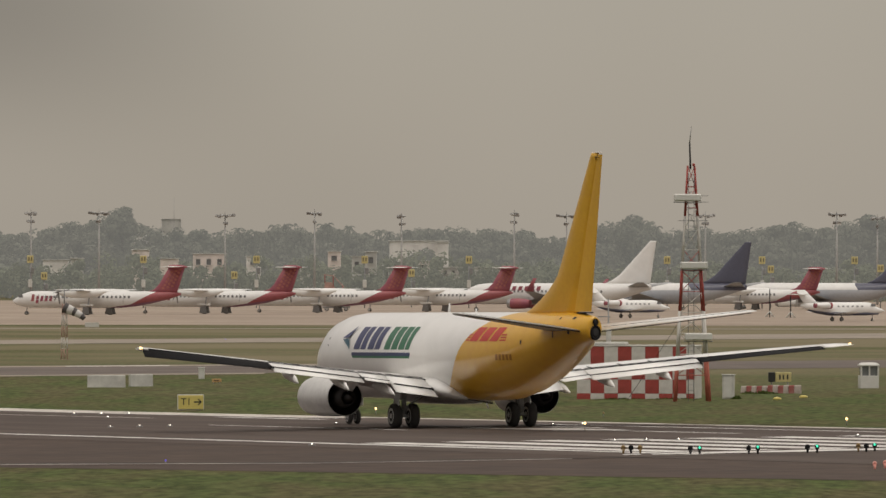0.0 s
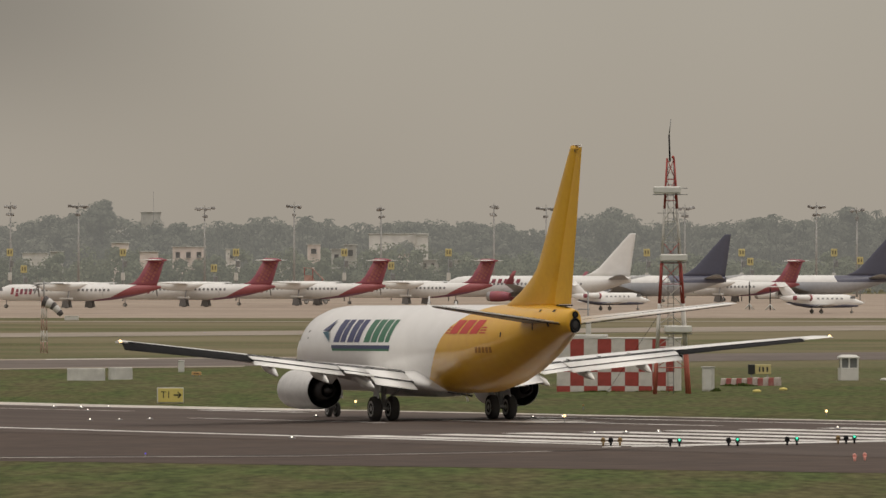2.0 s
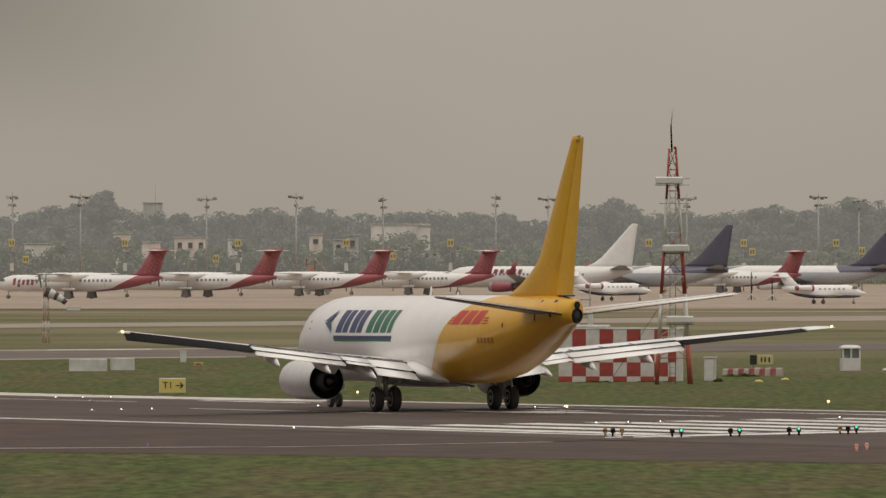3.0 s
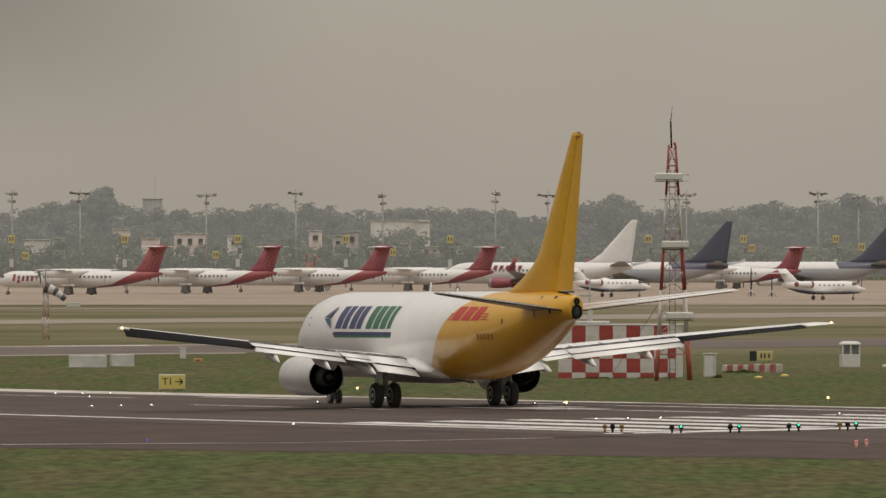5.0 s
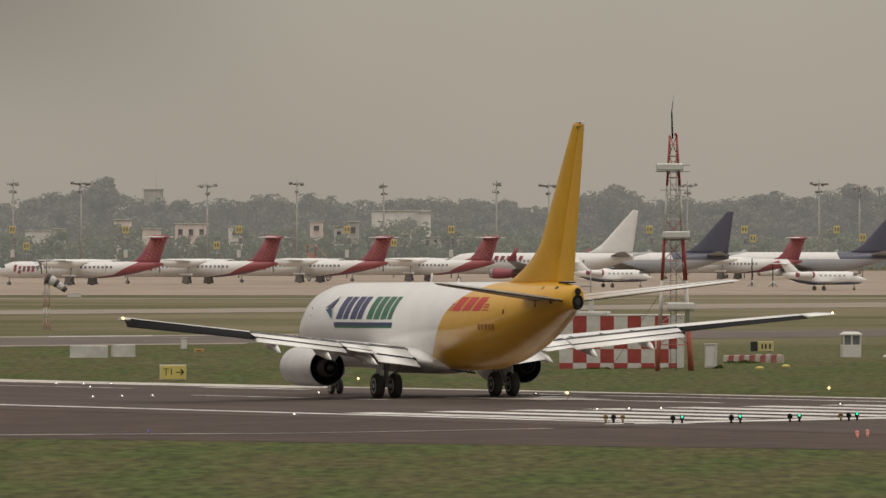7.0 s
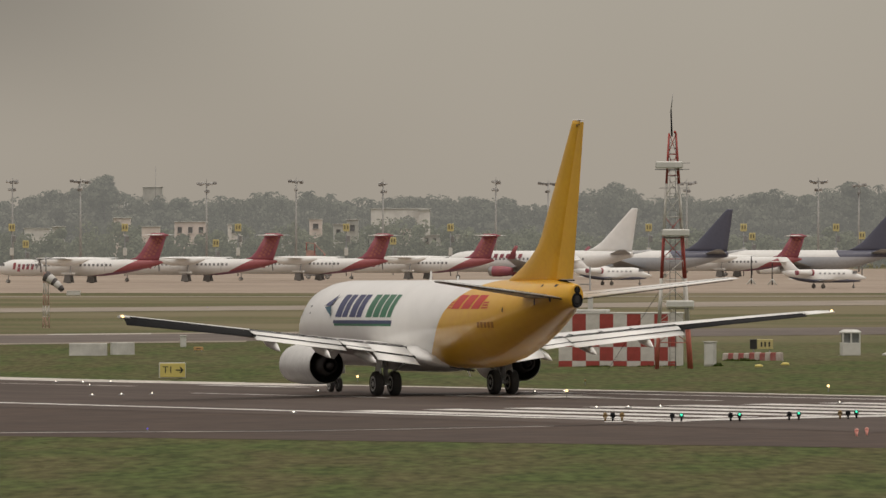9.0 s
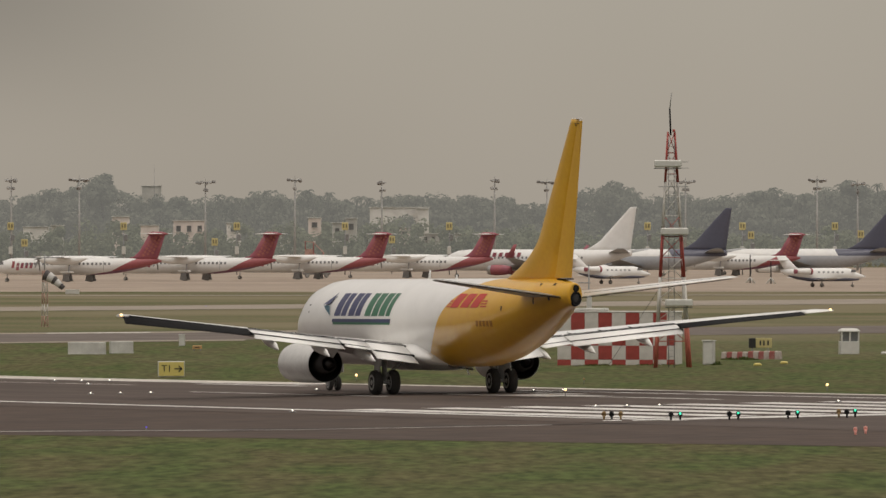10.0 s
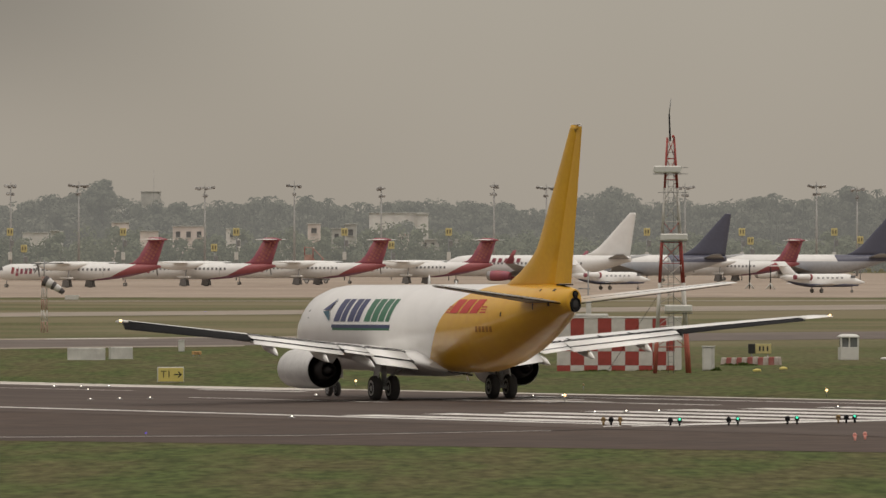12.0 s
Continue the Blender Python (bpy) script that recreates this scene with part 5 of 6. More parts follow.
def barriers():
    for (x0, y0), (x1, y1) in (((-23.9, 582.8), (-21.5, 582.5)), ((-21.4, 585.4), (-19.85, 586.2))):
        m, w = Vector(((x0 + x1) / 2, (y0 + y1) / 2)), x1 - x0
        bm = bmesh.new()
        prof = [(-0.20, 0), (0.20, 0), (0.18, 0.12), (0.15, 0.73), (0.12, 0.78), (-0.12, 0.78), (-0.15, 0.73), (-0.18, 0.12)]
        loft(bm, [[(x, y, z) for y, z in prof] for x in (-w / 2, -w / 2 + 0.03, w / 2 - 0.03, w / 2)], smooth=False)
        ob = new("concrete_barrier", mesh_of("concrete_barrier", bm, BARRIER))
        ob.matrix_world = pose(m.x, m.y, ground_z(m.x, m.y), 0, 0, math.degrees(math.atan2(y1 - y0, x1 - x0)))
        tagged(ob, "whitewashed concrete barrier block standing in the grass", "barrier", "concrete barriers")
    post = thing("marker_post", pose(-17.6, 616, ground_z(-17.6, 616)), "short white square marker post by the taxiway", "post")
    bm = bmesh.new()
    box(bm, (0, 0, 0.36), (0.40, 0.3, 0.74), 0.04)
    part("post", bm, BOX_WHITE, post)
    bm = bmesh.new()
    box(bm, (0, 0, 0.75), (0.46, 0.36, 0.06), 0.02)
    part("cap", bm, WALL_DULL, post)
    small = thing("small_sign", pose(-16.0, 594.5, ground_z(-16, 594.5)), "small low orange sign in the grass", "sign")
    bm = bmesh.new()
    box(bm, (0, 0, 0.24), (0.62, 0.08, 0.22), 0.02)
    part("face", bm, material("orange_face", (0.56, 0.34, 0.14), 0.6), small)
    bm = bmesh.new()
    box(bm, (0, -0.045, 0.24), (0.3, 0.012, 0.05))
    part("writing_bar", bm, SIGN_BLACK, small)
    for x in (-0.2, 0.2):
        bm = bmesh.new()
        rod(bm, (x, 0, -0.03), (x, 0, 0.15), 0.03)
        part("foot", bm, GALV, small)
    box_ = thing("cable_cabinet", pose(15.2, 526.2, ground_z(15.2, 526.2), 0, 0, -20), "pale grey upright cable cabinet in the grass", "cabinet")
    bm = bmesh.new()
    box(bm, (0, 0.25, 0.68), (0.62, 0.5, 1.36), 0.04)
    part("body", bm, BARRIER, box_)
    bm = bmesh.new()
    box(bm, (0.02, -0.01, 0.68), (0.50, 0.02, 1.15), 0.008)
    part("door", bm, BOX_WHITE, box_)
    bm = bmesh.new()
    box(bm, (0, 0.25, 1.39), (0.70, 0.58, 0.06), 0.02)
    part("roof", bm, WALL_DULL, box_)
    hut = thing("monitor_hut", pose(25.45, 572, ground_z(25.45, 572), 0, 0, 6), "small white hut with windows on the grass", "hut")
    bm = bmesh.new()
    box(bm, (0, 0.6, 0.40), (1.16, 1.1, 0.80), 0.02)
    part("wall", bm, BOX_WHITE, hut)
    for x in (-0.53, -0.02, 0.53):
        bm = bmesh.new()
        box(bm, (x, 0.08, 1.1), (0.10, 0.08, 0.62), 0.01)
        part("window_post", bm, BOX_WHITE, hut)
    bm = bmesh.new()
    box(bm, (0, 0.62, 1.1), (1.0, 0.9, 0.6))
    part("window", bm, material("grey_glass", (0.20, 0.21, 0.21), 0.2), hut)
    bm = bmesh.new()
    loft(bm, [[(x * k, 0.6 + y * k, z) for x, y in ((-0.62, -0.6), (0.62, -0.6), (0.62, 0.6), (-0.62, 0.6))] for z, k in ((1.40, 1.0), (1.47, 1.0), (1.60, 0.72), (1.62, 0.5))], smooth=False)
    part("roof", bm, BOX_WHITE, hut)
    for x, y in ((17.9, 521), (19.7, 529), (27.6, 572)):
        bm = bmesh.new()
        loft(bm, [[(r * math.cos(a), 0.6 * r * math.sin(a), z) for a in [2 * math.pi * i / 12 for i in range(12)]] for z, r in ((0, 0.24), (0.08, 0.24), (0.13, 0.18), (0.16, 0.06))])
        ob = new("ground_marker", mesh_of("ground_marker", bm, SIGN_YELLOW if x < 25 else BOX_WHITE))
        ob.matrix_world = pose(x, y, ground_z(x, y))
        tagged(ob, "low yellow marker lying in the grass" if x < 25 else "low white marker lying in the grass", "marker", "ground markers")
    slab = thing("white_box", pose(-48.4, 1193, 0.03, 0, 0, 0), "low white box beside the apron", "box")
    bm = bmesh.new()
    box(bm, (0, 0.4, 0.28), (1.8, 0.8, 0.54), 0.05)
    part("body", bm, BOX_WHITE, slab)
    bm = bmesh.new()
    box(bm, (0, 0.4, 0.57), (1.86, 0.86, 0.05), 0.02)
    part("lid", bm, BOX_WHITE, slab)


taxi_sign()
distance_sign()
barriers()


# ---------- wind sock ----------
SOCK_X, SOCK_Y, SOCK_TOP = -32.6, 748.0, 4.25


def wind_sock():
    z0 = ground_z(SOCK_X, SOCK_Y)
    mast = thing("wind_sock_mast", pose(SOCK_X, SOCK_Y, z0), "red and white banded lattice wind sock mast", "mast")
    for i in range(5):
        a, b = 0.92 * i, 0.92 * (i + 1)
        bm = bmesh.new()
        for k in range(3):
            c = 2 * math.pi * k / 3 + 0.5
            p = Vector((0.30 * math.cos(c), 0.30 * math.sin(c), 0))
            rod(bm, p * (1 - 0.06 * i) + Vector((0, 0, a)), p * (1 - 0.06 * (i + 1)) + Vector((0, 0, b)), 0.04, seg=5)
            q = Vector((0.30 * math.cos(c + 2.094), 0.30 * math.sin(c + 2.094), 0))
            rod(bm, p * (1 - 0.06 * i) + Vector((0, 0, a)), q * (1 - 0.06 * (i + 1)) + Vector((0, 0, b)), 0.022, seg=4)
            rod(bm, p * (1 - 0.06 * i) + Vector((0, 0, a)), q * (1 - 0.06 * i) + Vector((0, 0, a)), 0.022, seg=4)
        part("mast_section", bm, PALE_RED if i % 2 == 0 else MAST_WHITE, mast)
    bm = bmesh.new()
    rod(bm, (0, 0, 4.0), (0, 0, 5.9), 0.05, seg=6)
    rod(bm, (-1.1, 0, 5.62), (1.6, 0, 5.66), 0.04, seg=5)
    rod(bm, (-0.9, 0, 5.45), (0.9, 0, 5.86), 0.03, seg=5)
    part("cross_arm", bm, GALV, mast)
    sock = thing("wind_sock", pose(SOCK_X, SOCK_Y, SOCK_TOP + z0), "striped dark and white cloth wind sock hanging in a light breeze", "wind sock")
    joints = []
    parent, n = sock, 5
    for i in range(n):
        r0, r1 = 0.46 - 0.05 * i, 0.46 - 0.05 * (i + 1)
        bm = bmesh.new()
        ln = (0.32, 0.48, 0.28, 0.50, 0.30)[i]
        loft(bm, [[(x, r * math.cos(2 * math.pi * k / 16), r * math.sin(2 * math.pi * k / 16)) for k in range(16)]
                  for x, r in ((0, r0), (ln * 0.33, r0 * 0.99), (ln * 0.66, r1 * 1.02), (ln + 0.03, r1), (ln + 0.03, r1 - 0.02), (0, r0 - 0.02))], (False, False))
        seg = part("cloth_ring", bm, SOCK_DARK if i % 2 == 0 else SOCK_PALE, sock, "dark cloth ring" if i % 2 == 0 else "white cloth ring")
        joints.append((seg, ln))
    return sock, joints


SOCK, SOCK_RINGS = wind_sock()


# ---------- lights and posts ----------
def lamp_ball(r, mat, name, parent, z, label=""):
    bm = bmesh.new()
    bmesh.ops.create_uvsphere(bm, u_segments=10, v_segments=6, radius=r)
    bmesh.ops.translate(bm, vec=(0, 0, z), verts=bm.verts)
    return part(name, bm, mat, parent, label)


def ground_lamp(lit, r, label, group, height=0.0, post=False, stem=None):
    lamp = thing("runway_light", pose(0, 0, 0), label, "runway light", group)
    bm = bmesh.new()
    if post:
        rod(bm, (0, 0, 0), (0, 0, height - r), 0.02 if stem is GALV else 0.035, 0.02 if stem is GALV else 0.05, 8)
        if stem is not GALV:
            rod(bm, (0, 0.03, height - r * 1.1), (0, 0.10, height), r * 1.15, r * 1.05, 10)
        part("stem", bm, stem or BLACK, lamp)
        lamp_ball(r * (0.85 if stem is not None else 0.66), lit, "lens", lamp, height - (0 if stem is not None else r * 0.2))
    else:
        rod(bm, (0, 0, 0), (0, 0, 0.05), 0.16, 0.11, 12)
        part("housing", bm, GALV, lamp)
        lamp_ball(r, lit, "lens", lamp, 0.05 + r * 0.5)
    return lamp


def runway_lights():
    spots = [(-20.39, 479.8), (-18.89, 477.8), (-17.43, 477.5), (-18.02, 464.5), (-16.54, 429.2), (-15.19, 430.0), (-13.79, 431.0), (-6.11, 370.5), (-6.02, 435.0), (4.19, 424.0),
             (5.56, 424.8), (6.24, 375.8), (7.56, 376.5), (8.9, 377.0), (16.54, 383.0)]
    first = ground_lamp(LAMP_WHITE, 0.029, "small lit white lamp set in the runway", "white runway lamps")
    for i, (x, y) in enumerate(spots):
        m = pose(x, y, ground_z(x, y) + 0.03)
        if i:
            copy_thing(first, m)
        else:
            first.matrix_world = m
    big = None
    for x, y, h in ((17.46, 416.2, 0.28), (-4.47, 469.8, 0.30), (5.45, 408.5, 0.06), (6.9, 449, 0.25)):
        m = pose(x, y, ground_z(x, y) + 0.02)
        if big is None:
            big = ground_lamp(LAMP, 0.072, "bright warm raised lamp at the runway edge", "edge lamps", 0.30, True, GALV)
            big.matrix_world = m
        elif x == 6.9:
            dim = ground_lamp(LAMP_OFF, 0.07, "unlit raised lamp at the runway edge", "edge lamps", 0.25, True, GALV)
            dim.matrix_world = m
        else:
            copy_thing(big, m)
    kinds = {"g": (LAMP_GREEN, 0.075, "green lit threshold lamp on a short stem"), "d": (BLACK, 0.085, "dark threshold lamp facing away on a short stem"), "a": (LAMP_OFF, 0.08, "unlit amber threshold lamp on a short stem")}
    made = {}
    for x, y, k in ((6.07, 345.8, "a"), (6.36, 345.8, "d"), (6.70, 345.5, "a"), (8.54, 343.2, "d"), (8.88, 343.0, "g"), (10.73, 343.2, "d"), (11.06, 343.0, "g"), (12.97, 344.2, "d"),
                    (13.33, 344.2, "g"), (14.95, 345.8, "a"), (15.24, 345.5, "d"), (15.60, 346.5, "g")):
        m = pose(x, y, ground_z(x, y) + 0.02)
        if k in made:
            copy_thing(made[k], m)
        else:
            mat, r, label = kinds[k]
            made[k] = ground_lamp(mat, r, label, "threshold lamps", 0.27, True, LAMP_OFF if k == "a" else None)
            made[k].matrix_world = m
    red = ground_lamp(LAMP_RED, 0.062, "dull red raised lamp before the threshold", "red lamps", 0.22, True, LAMP_RED)
    red.matrix_world = pose(14.01, 311, ground_z(14.01, 311) + 0.02)
    copy_thing(red, pose(14.43, 312.6, ground_z(14.43, 312.6) + 0.02))
    blue = ground_lamp(LAMP_BLUE, 0.04, "small blue taxiway lamp", "blue lamps", 0.12, True, GALV)
    blue.matrix_world = pose(-24.97, 962, 0.02)
    copy_thing(blue, pose(-10.81, 332.8, ground_z(-10.81, 332.8) + 0.02))


def flood_mast():
    mast = thing("floodlight_mast", pose(0, 0, 0), "tall grey floodlight mast on the apron", "floodlight mast", "floodlight masts")
    bm = bmesh.new()
    rod(bm, (0, 0, 0), (0, 0, 20.2), 0.30, 0.14, 10)
    pole = part("pole", bm, POLE_GREY, mast)
    bm = bmesh.new()
    rod(bm, (-2.0, 0, 20.1), (2.0, 0, 20.1), 0.10, seg=6)
    rod(bm, (0, -1.0, 20.1), (0, 1.0, 20.1), 0.10, seg=6)
    rod(bm, (0, 0, 20), (0, 0, 21.1), 0.05, seg=5)
    part("cross_arm", bm, GALV, mast)
    for i, (x, y, z) in enumerate(((-2.0, 0, 20.1), (-1.25, -0.4, 19.9), (-0.5, -0.8, 20.15), (0.5, -0.6, 19.9), (1.25, -0.4, 20.1), (2.0, 0, 20.2), (-0.3, 0.5, 18.4), (0.35, -0.3, 18.3))):
        bm = bmesh.new()
        box(bm, (x, y, z), (0.78, 0.4, 0.58), 0.06, Euler((radians(-25), 0, radians(40 * (i % 3 - 1)))).to_matrix().to_4x4())
        part("floodlight", bm, HEAD_GREY if i % 2 else POLE_GREY, mast)
    return mast


def stand_sign():
    sign = thing("stand_sign", pose(0, 0, 0), "yellow parking stand sign on a post", "sign", "stand signs")
    bm = bmesh.new()
    rod(bm, (0, 0, 0), (0, 0, 9.2), 0.12, 0.10, 8)
    part("post", bm, GALV, sign)
    bm = bmesh.new()
    box(bm, (0, -0.12, 9.9), (1.3, 0.18, 1.55), 0.05)
    face = part("face", bm, STAND_YELLOW, sign)
    for x in (-0.28, 0.28):
        bm = bmesh.new()
        box(bm, (x, -0.23, 9.95), (0.26, 0.03, 0.75))
        part("writing_bar", bm, STAND_DARK, face)
    bm = bmesh.new()
    box(bm, (0.45, 0, 7.6), (0.7, 0.5, 1.3), 0.08)
    part("guidance_box", bm, GALV, sign)
    bm = bmesh.new()
    box(bm, (0, 0, 5.0), (0.8, 0.5, 1.6), 0.08)
    part("control_box", bm, WALL_DULL, sign)
    return sign


def apron_posts():
    first = None
    for x, y, k in ((-94, 1990, 0), (-79, 1985, 0), (-53.6, 2060, 0), (-32.3, 1990, 0), (-14, 2080, 0), (11.2, 2000, 0), (23.3, 2060, 0), (54.0, 2040, 0), (81.5, 1995, 0), (96, 2120, 0)):
        m = pose(x, y, ground_z(x, y), 0, 0, 37 * k + x * 7)
        if first is None:
            first = flood_mast()
            first.matrix_world = m
        else:
            copy_thing(first, m)
    first = None
    for x, y, drop in ((-88, 1860, 0), (-87, 1900, 3.4), (-65, 1860, 0), (-47.5, 1900, 3.2), (-42, 1860, 0), (-20, 1860, 0), (-10.7, 1900, 2.7), (1.2, 1860, 0), (41.5, 1860, 0), (60.8, 1860, 0), (63.9, 1900, 1.8), (79.6, 1860, 0), (86.7, 1900, 1.6)):
        m = pose(x, y, ground_z(x, y) - drop, 0, 0, 0)
        if first is None:
            first = stand_sign()
            first.matrix_world = m
        else:
            copy_thing(first, m)
    for x, y in ((50.3, 1500), (53.0, 1480)):
        pole = thing("equipment_post", pose(x, y, 0.03), "dark equipment post with a wide foot on the apron", "post", "equipment posts")
        bm = bmesh.new()
        rod(bm, (0, 0, 0), (0, 0, 4.6 if x < 51 else 3.6), 0.10, 0.08, 6)
        part("post", bm, BLACK, pole)
        bm = bmesh.new()
        for a in range(4):
            rod(bm, (0, 0, 1.0), (0.9 * math.cos(a * 1.57 + 0.5), 0.9 * math.sin(a * 1.57 + 0.5), 0), 0.08, seg=5)
        part("foot", bm, WALL_DULL, pole)


runway_lights()
apron_posts()


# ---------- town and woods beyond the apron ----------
# backdrop woods: a faint glow in each material paints in two kilometres of haze
FOLIAGE = leaves("far_foliage_haze_glow", (0.105, 0.112, 0.082), (0.125, 0.128, 0.098), 0.05, ((1.0, 0.965, 0.895), 0.190))
FOLIAGE_NEAR = leaves("scrub_haze_glow", (0.160, 0.172, 0.118), (0.130, 0.142, 0.100), 0.05, ((1.0, 0.975, 0.88), 0.150))

FAR_BARK = leaves("far_bark_haze_glow", (0.11, 0.10, 0.085), (0.09, 0.085, 0.07), 0.5, ((1.0, 0.965, 0.895), 0.19))


def house(x, y, w, h, base, windows, mat, label, d=8.0, parapet=False):
    home = thing("house", pose(x, y, ground_z(x, y)), label, "building", "town houses")
    bm = bmesh.new()
    nw = windows
    cols = []
    if nw:
        step = w / nw
        ww = step * 0.42
        z0, z1 = base + (h - base) * 0.38, base + (h - base) * 0.72
        for i in range(nw):
            cx = -w / 2 + step * (i + 0.5)
            cols.append((cx, ww))
        box(bm, (0, 0.15, (z0) / 2), (w, 0.3, z0))
        box(bm, (0, 0.15, (z1 + h) / 2), (w, 0.3, h - z1))
        edge = -w / 2
        for cx, ww in cols + [(w / 2 + 1, 2)]:
            a, b = edge, cx - ww / 2
            box(bm, ((a + b) / 2, 0.15, (z0 + z1) / 2), (b - a, 0.3, z1 - z0))
            edge = cx + ww / 2
    else:
        box(bm, (0, 0.15, h / 2), (w, 0.3, h))
    box(bm, (-w / 2 + 0.15, d / 2 + 0.15, h / 2), (0.3, d - 0.3, h))
    box(bm, (w / 2 - 0.15, d / 2 + 0.15, h / 2), (0.3, d - 0.3, h))
    box(bm, (0, d - 0.15, h / 2), (w - 0.6, 0.3, h))
    part("wall", bm, mat, home)
    for cx, ww in cols:
        bm = bmesh.new()
        box(bm, (cx, 0.24, (z0 + z1) / 2), (ww, 0.05, z1 - z0))
        win = part("window", bm, HAZED_WINDOW, home)
        bm = bmesh.new()
        box(bm, (cx, -0.1, z0 - 0.06), (ww + 0.3, 0.25, 0.10))
        part("sill", bm, WALL_DULL, win)
    bm = bmesh.new()
    box(bm, (0, d / 2, h + 0.12), (w + 0.5, d + 0.5, 0.24), 0.03)
    if parapet:
        box(bm, (-w * 0.22, d * 0.6, h + 1.0), (w * 0.22, d * 0.4, 1.6), 0.03)
    part("roof", bm, WALL_DULL, home)


def town():
    y = 2360
    house(-65.6, y, 8.2, 12.0, 7.6, 3, WALL_PINK, "pale pink house with three windows among trees")
    house(-76.5, y + 20, 4.6, 10.8, 9.0, 0, WALL_PINK, "low pink house beside a larger one")
    house(-54.5, y + 15, 3.6, 11.4, 8.0, 1, WALL_WHITE, "narrow white house between trees")
    house(-11.7, y + 60, 15.6, 15.6, 11.5, 0, WALL_WHITE, "long white building half hidden by trees")
    house(-5.3, y + 56, 2.9, 15.2, 9.0, 0, WALL_WHITE, "narrow white end of a building among trees", parapet=False)
    house(-86.0, y + 75, 4.4, 13.2, 11, 0, WALL_PINK, "small pale house among trees")
    house(-91.5, 2590, 6.5, 18.6, 15, 0, WALL_WHITE, "flat white building high among trees", 6)
    house(-107.0, y + 40, 6.6, 10.4, 9.6, 0, WALL_WHITE, "long low white roof behind the apron")
    house(-101.0, y + 30, 3.0, 10.8, 8.5, 1, WALL_DULL, "low grey-green building behind the apron")
    house(-85.3, 2672, 5.6, 22.8, 15, 0, WALL_DULL, "grey concrete water tower block over the trees", 5)
    house(-33.4, y + 10, 3.3, 12.7, 9, 1, WALL_PINK, "narrow pale pink house among trees")
    house(-40.0, y + 20, 5.0, 9.0, 6, 2, WALL_DULL, "pale grey house behind the apron")
    house(-27.4, y, 2.6, 11.4, 7, 1, WALL_DULL, "tall narrow grey house behind the apron")
    house(-23.9, y + 12, 3.0, 12.6, 8, 1, WALL_DULL, "pale house with a flat roof behind the apron")
    house(-18.0, y - 10, 5.0, 9.0, 5, 3, WALL_DULL, "low pale house behind the apron")
    house(-10.0, y - 12, 2.7, 10.2, 7, 1, WALL_PINK, "small pale pink house before dark trees")
    house(-2.6, y - 6, 6.0, 8.6, 6, 3, WALL_DULL, "low pale green shed behind the apron")
    house(7.5, y, 9.0, 8.6, 5, 4, WALL_DULL, "long low pale green wall and sheds")
    bm = bmesh.new()
    rod(bm, (0, 0, 0), (0, 0, 29.0), 0.10, 0.05, 5)
    ob = new("radio_mast", mesh_of("radio_mast", bm, GALV))
    ob.matrix_world = pose(-84.3, 2668, 0)
    tagged(ob, "thin grey radio mast over the trees", "mast")


def clump_mesh(rng, verts, faces, c, rx, rz, count, size):
    """Leaf clumps as small tilted quads filling a lumpy crown."""
    lobes = [(Vector(c) + Vector((rng.uniform(-0.55, 0.55) * rx, rng.uniform(-0.55, 0.55) * rx, rng.uniform(-0.35, 0.5) * rz)), rng.uniform(0.42, 0.75)) for _ in range(6)]
    for _ in range(count):
        lc, k = rng.choice(lobes)
        d = Vector((rng.gauss(0, 1), rng.gauss(0, 1), rng.gauss(0, 1)))
        d.normalize()
        r = rng.uniform(0.70, 1.05) * k
        p = lc + Vector((d.x * rx * r, d.y * rx * r, d.z * rz * r))
        nrm = (d + Vector((rng.uniform(-0.5, 0.5), rng.uniform(-0.5, 0.5), rng.uniform(-0.2, 0.6)))).normalized()
        q = nrm.to_track_quat("Z", "Y")
        s = size * rng.uniform(0.6, 1.3)
        base = len(verts)
        sp = rng.uniform(0, 3.14)
        for i in range(5):
            a = sp + 2 * math.pi * i / 5
            verts.append(p + q @ Vector((s * math.cos(a) * rng.uniform(0.6, 1.1), s * math.sin(a) * rng.uniform(0.6, 1.1), s * rng.uniform(-0.25, 0.25))))
        faces.append(tuple(range(base, base + 5)))


def palm(rng, verts, faces, x, y, top):
    """A coconut palm: thin stem and drooping fronds."""
    for i in range(13):
        a = 2 * math.pi * i / 13 + rng.uniform(-0.2, 0.2)
        lift = rng.uniform(-0.3, 0.9)
        d = Vector((math.cos(a), math.sin(a), 0))
        e = Vector((-d.y, d.x, 0))
        prev = None
        for k in range(4):
            t = k / 3
            c = Vector((x, y, top)) + d * (1.9 * t) + Vector((0, 0, lift * 2.0 * t - 1.5 * t * t))
            w = 0.34 * (1 - 0.6 * t)
            cur = len(verts)
            verts += [c + e * w + Vector((0, 0, -0.25)), c, c - e * w + Vector((0, 0, -0.25))]
            if prev is not None:
                faces += [(prev, prev + 1, cur + 1, cur), (prev + 1, prev + 2, cur + 2, cur + 1)]
            prev = cur
    base = len(verts)
    for z, r in ((0, 0.3), (top, 0.18)):
        for i in range(5):
            verts.append(Vector((x + r * math.cos(1.256 * i), y + r * math.sin(1.256 * i), z)))
    for i in range(5):
        faces.append((base + i, base + (i + 1) % 5, base + 5 + (i + 1) % 5, base + 5 + i))


def as_stuff(name, verts, faces, mat, label, category):
    me = bpy.data.meshes.new(name)
    me.from_pydata(verts, [], faces)
    me.materials.append(mat)
    return tagged(new(name, me), label, category, "", "stuff")


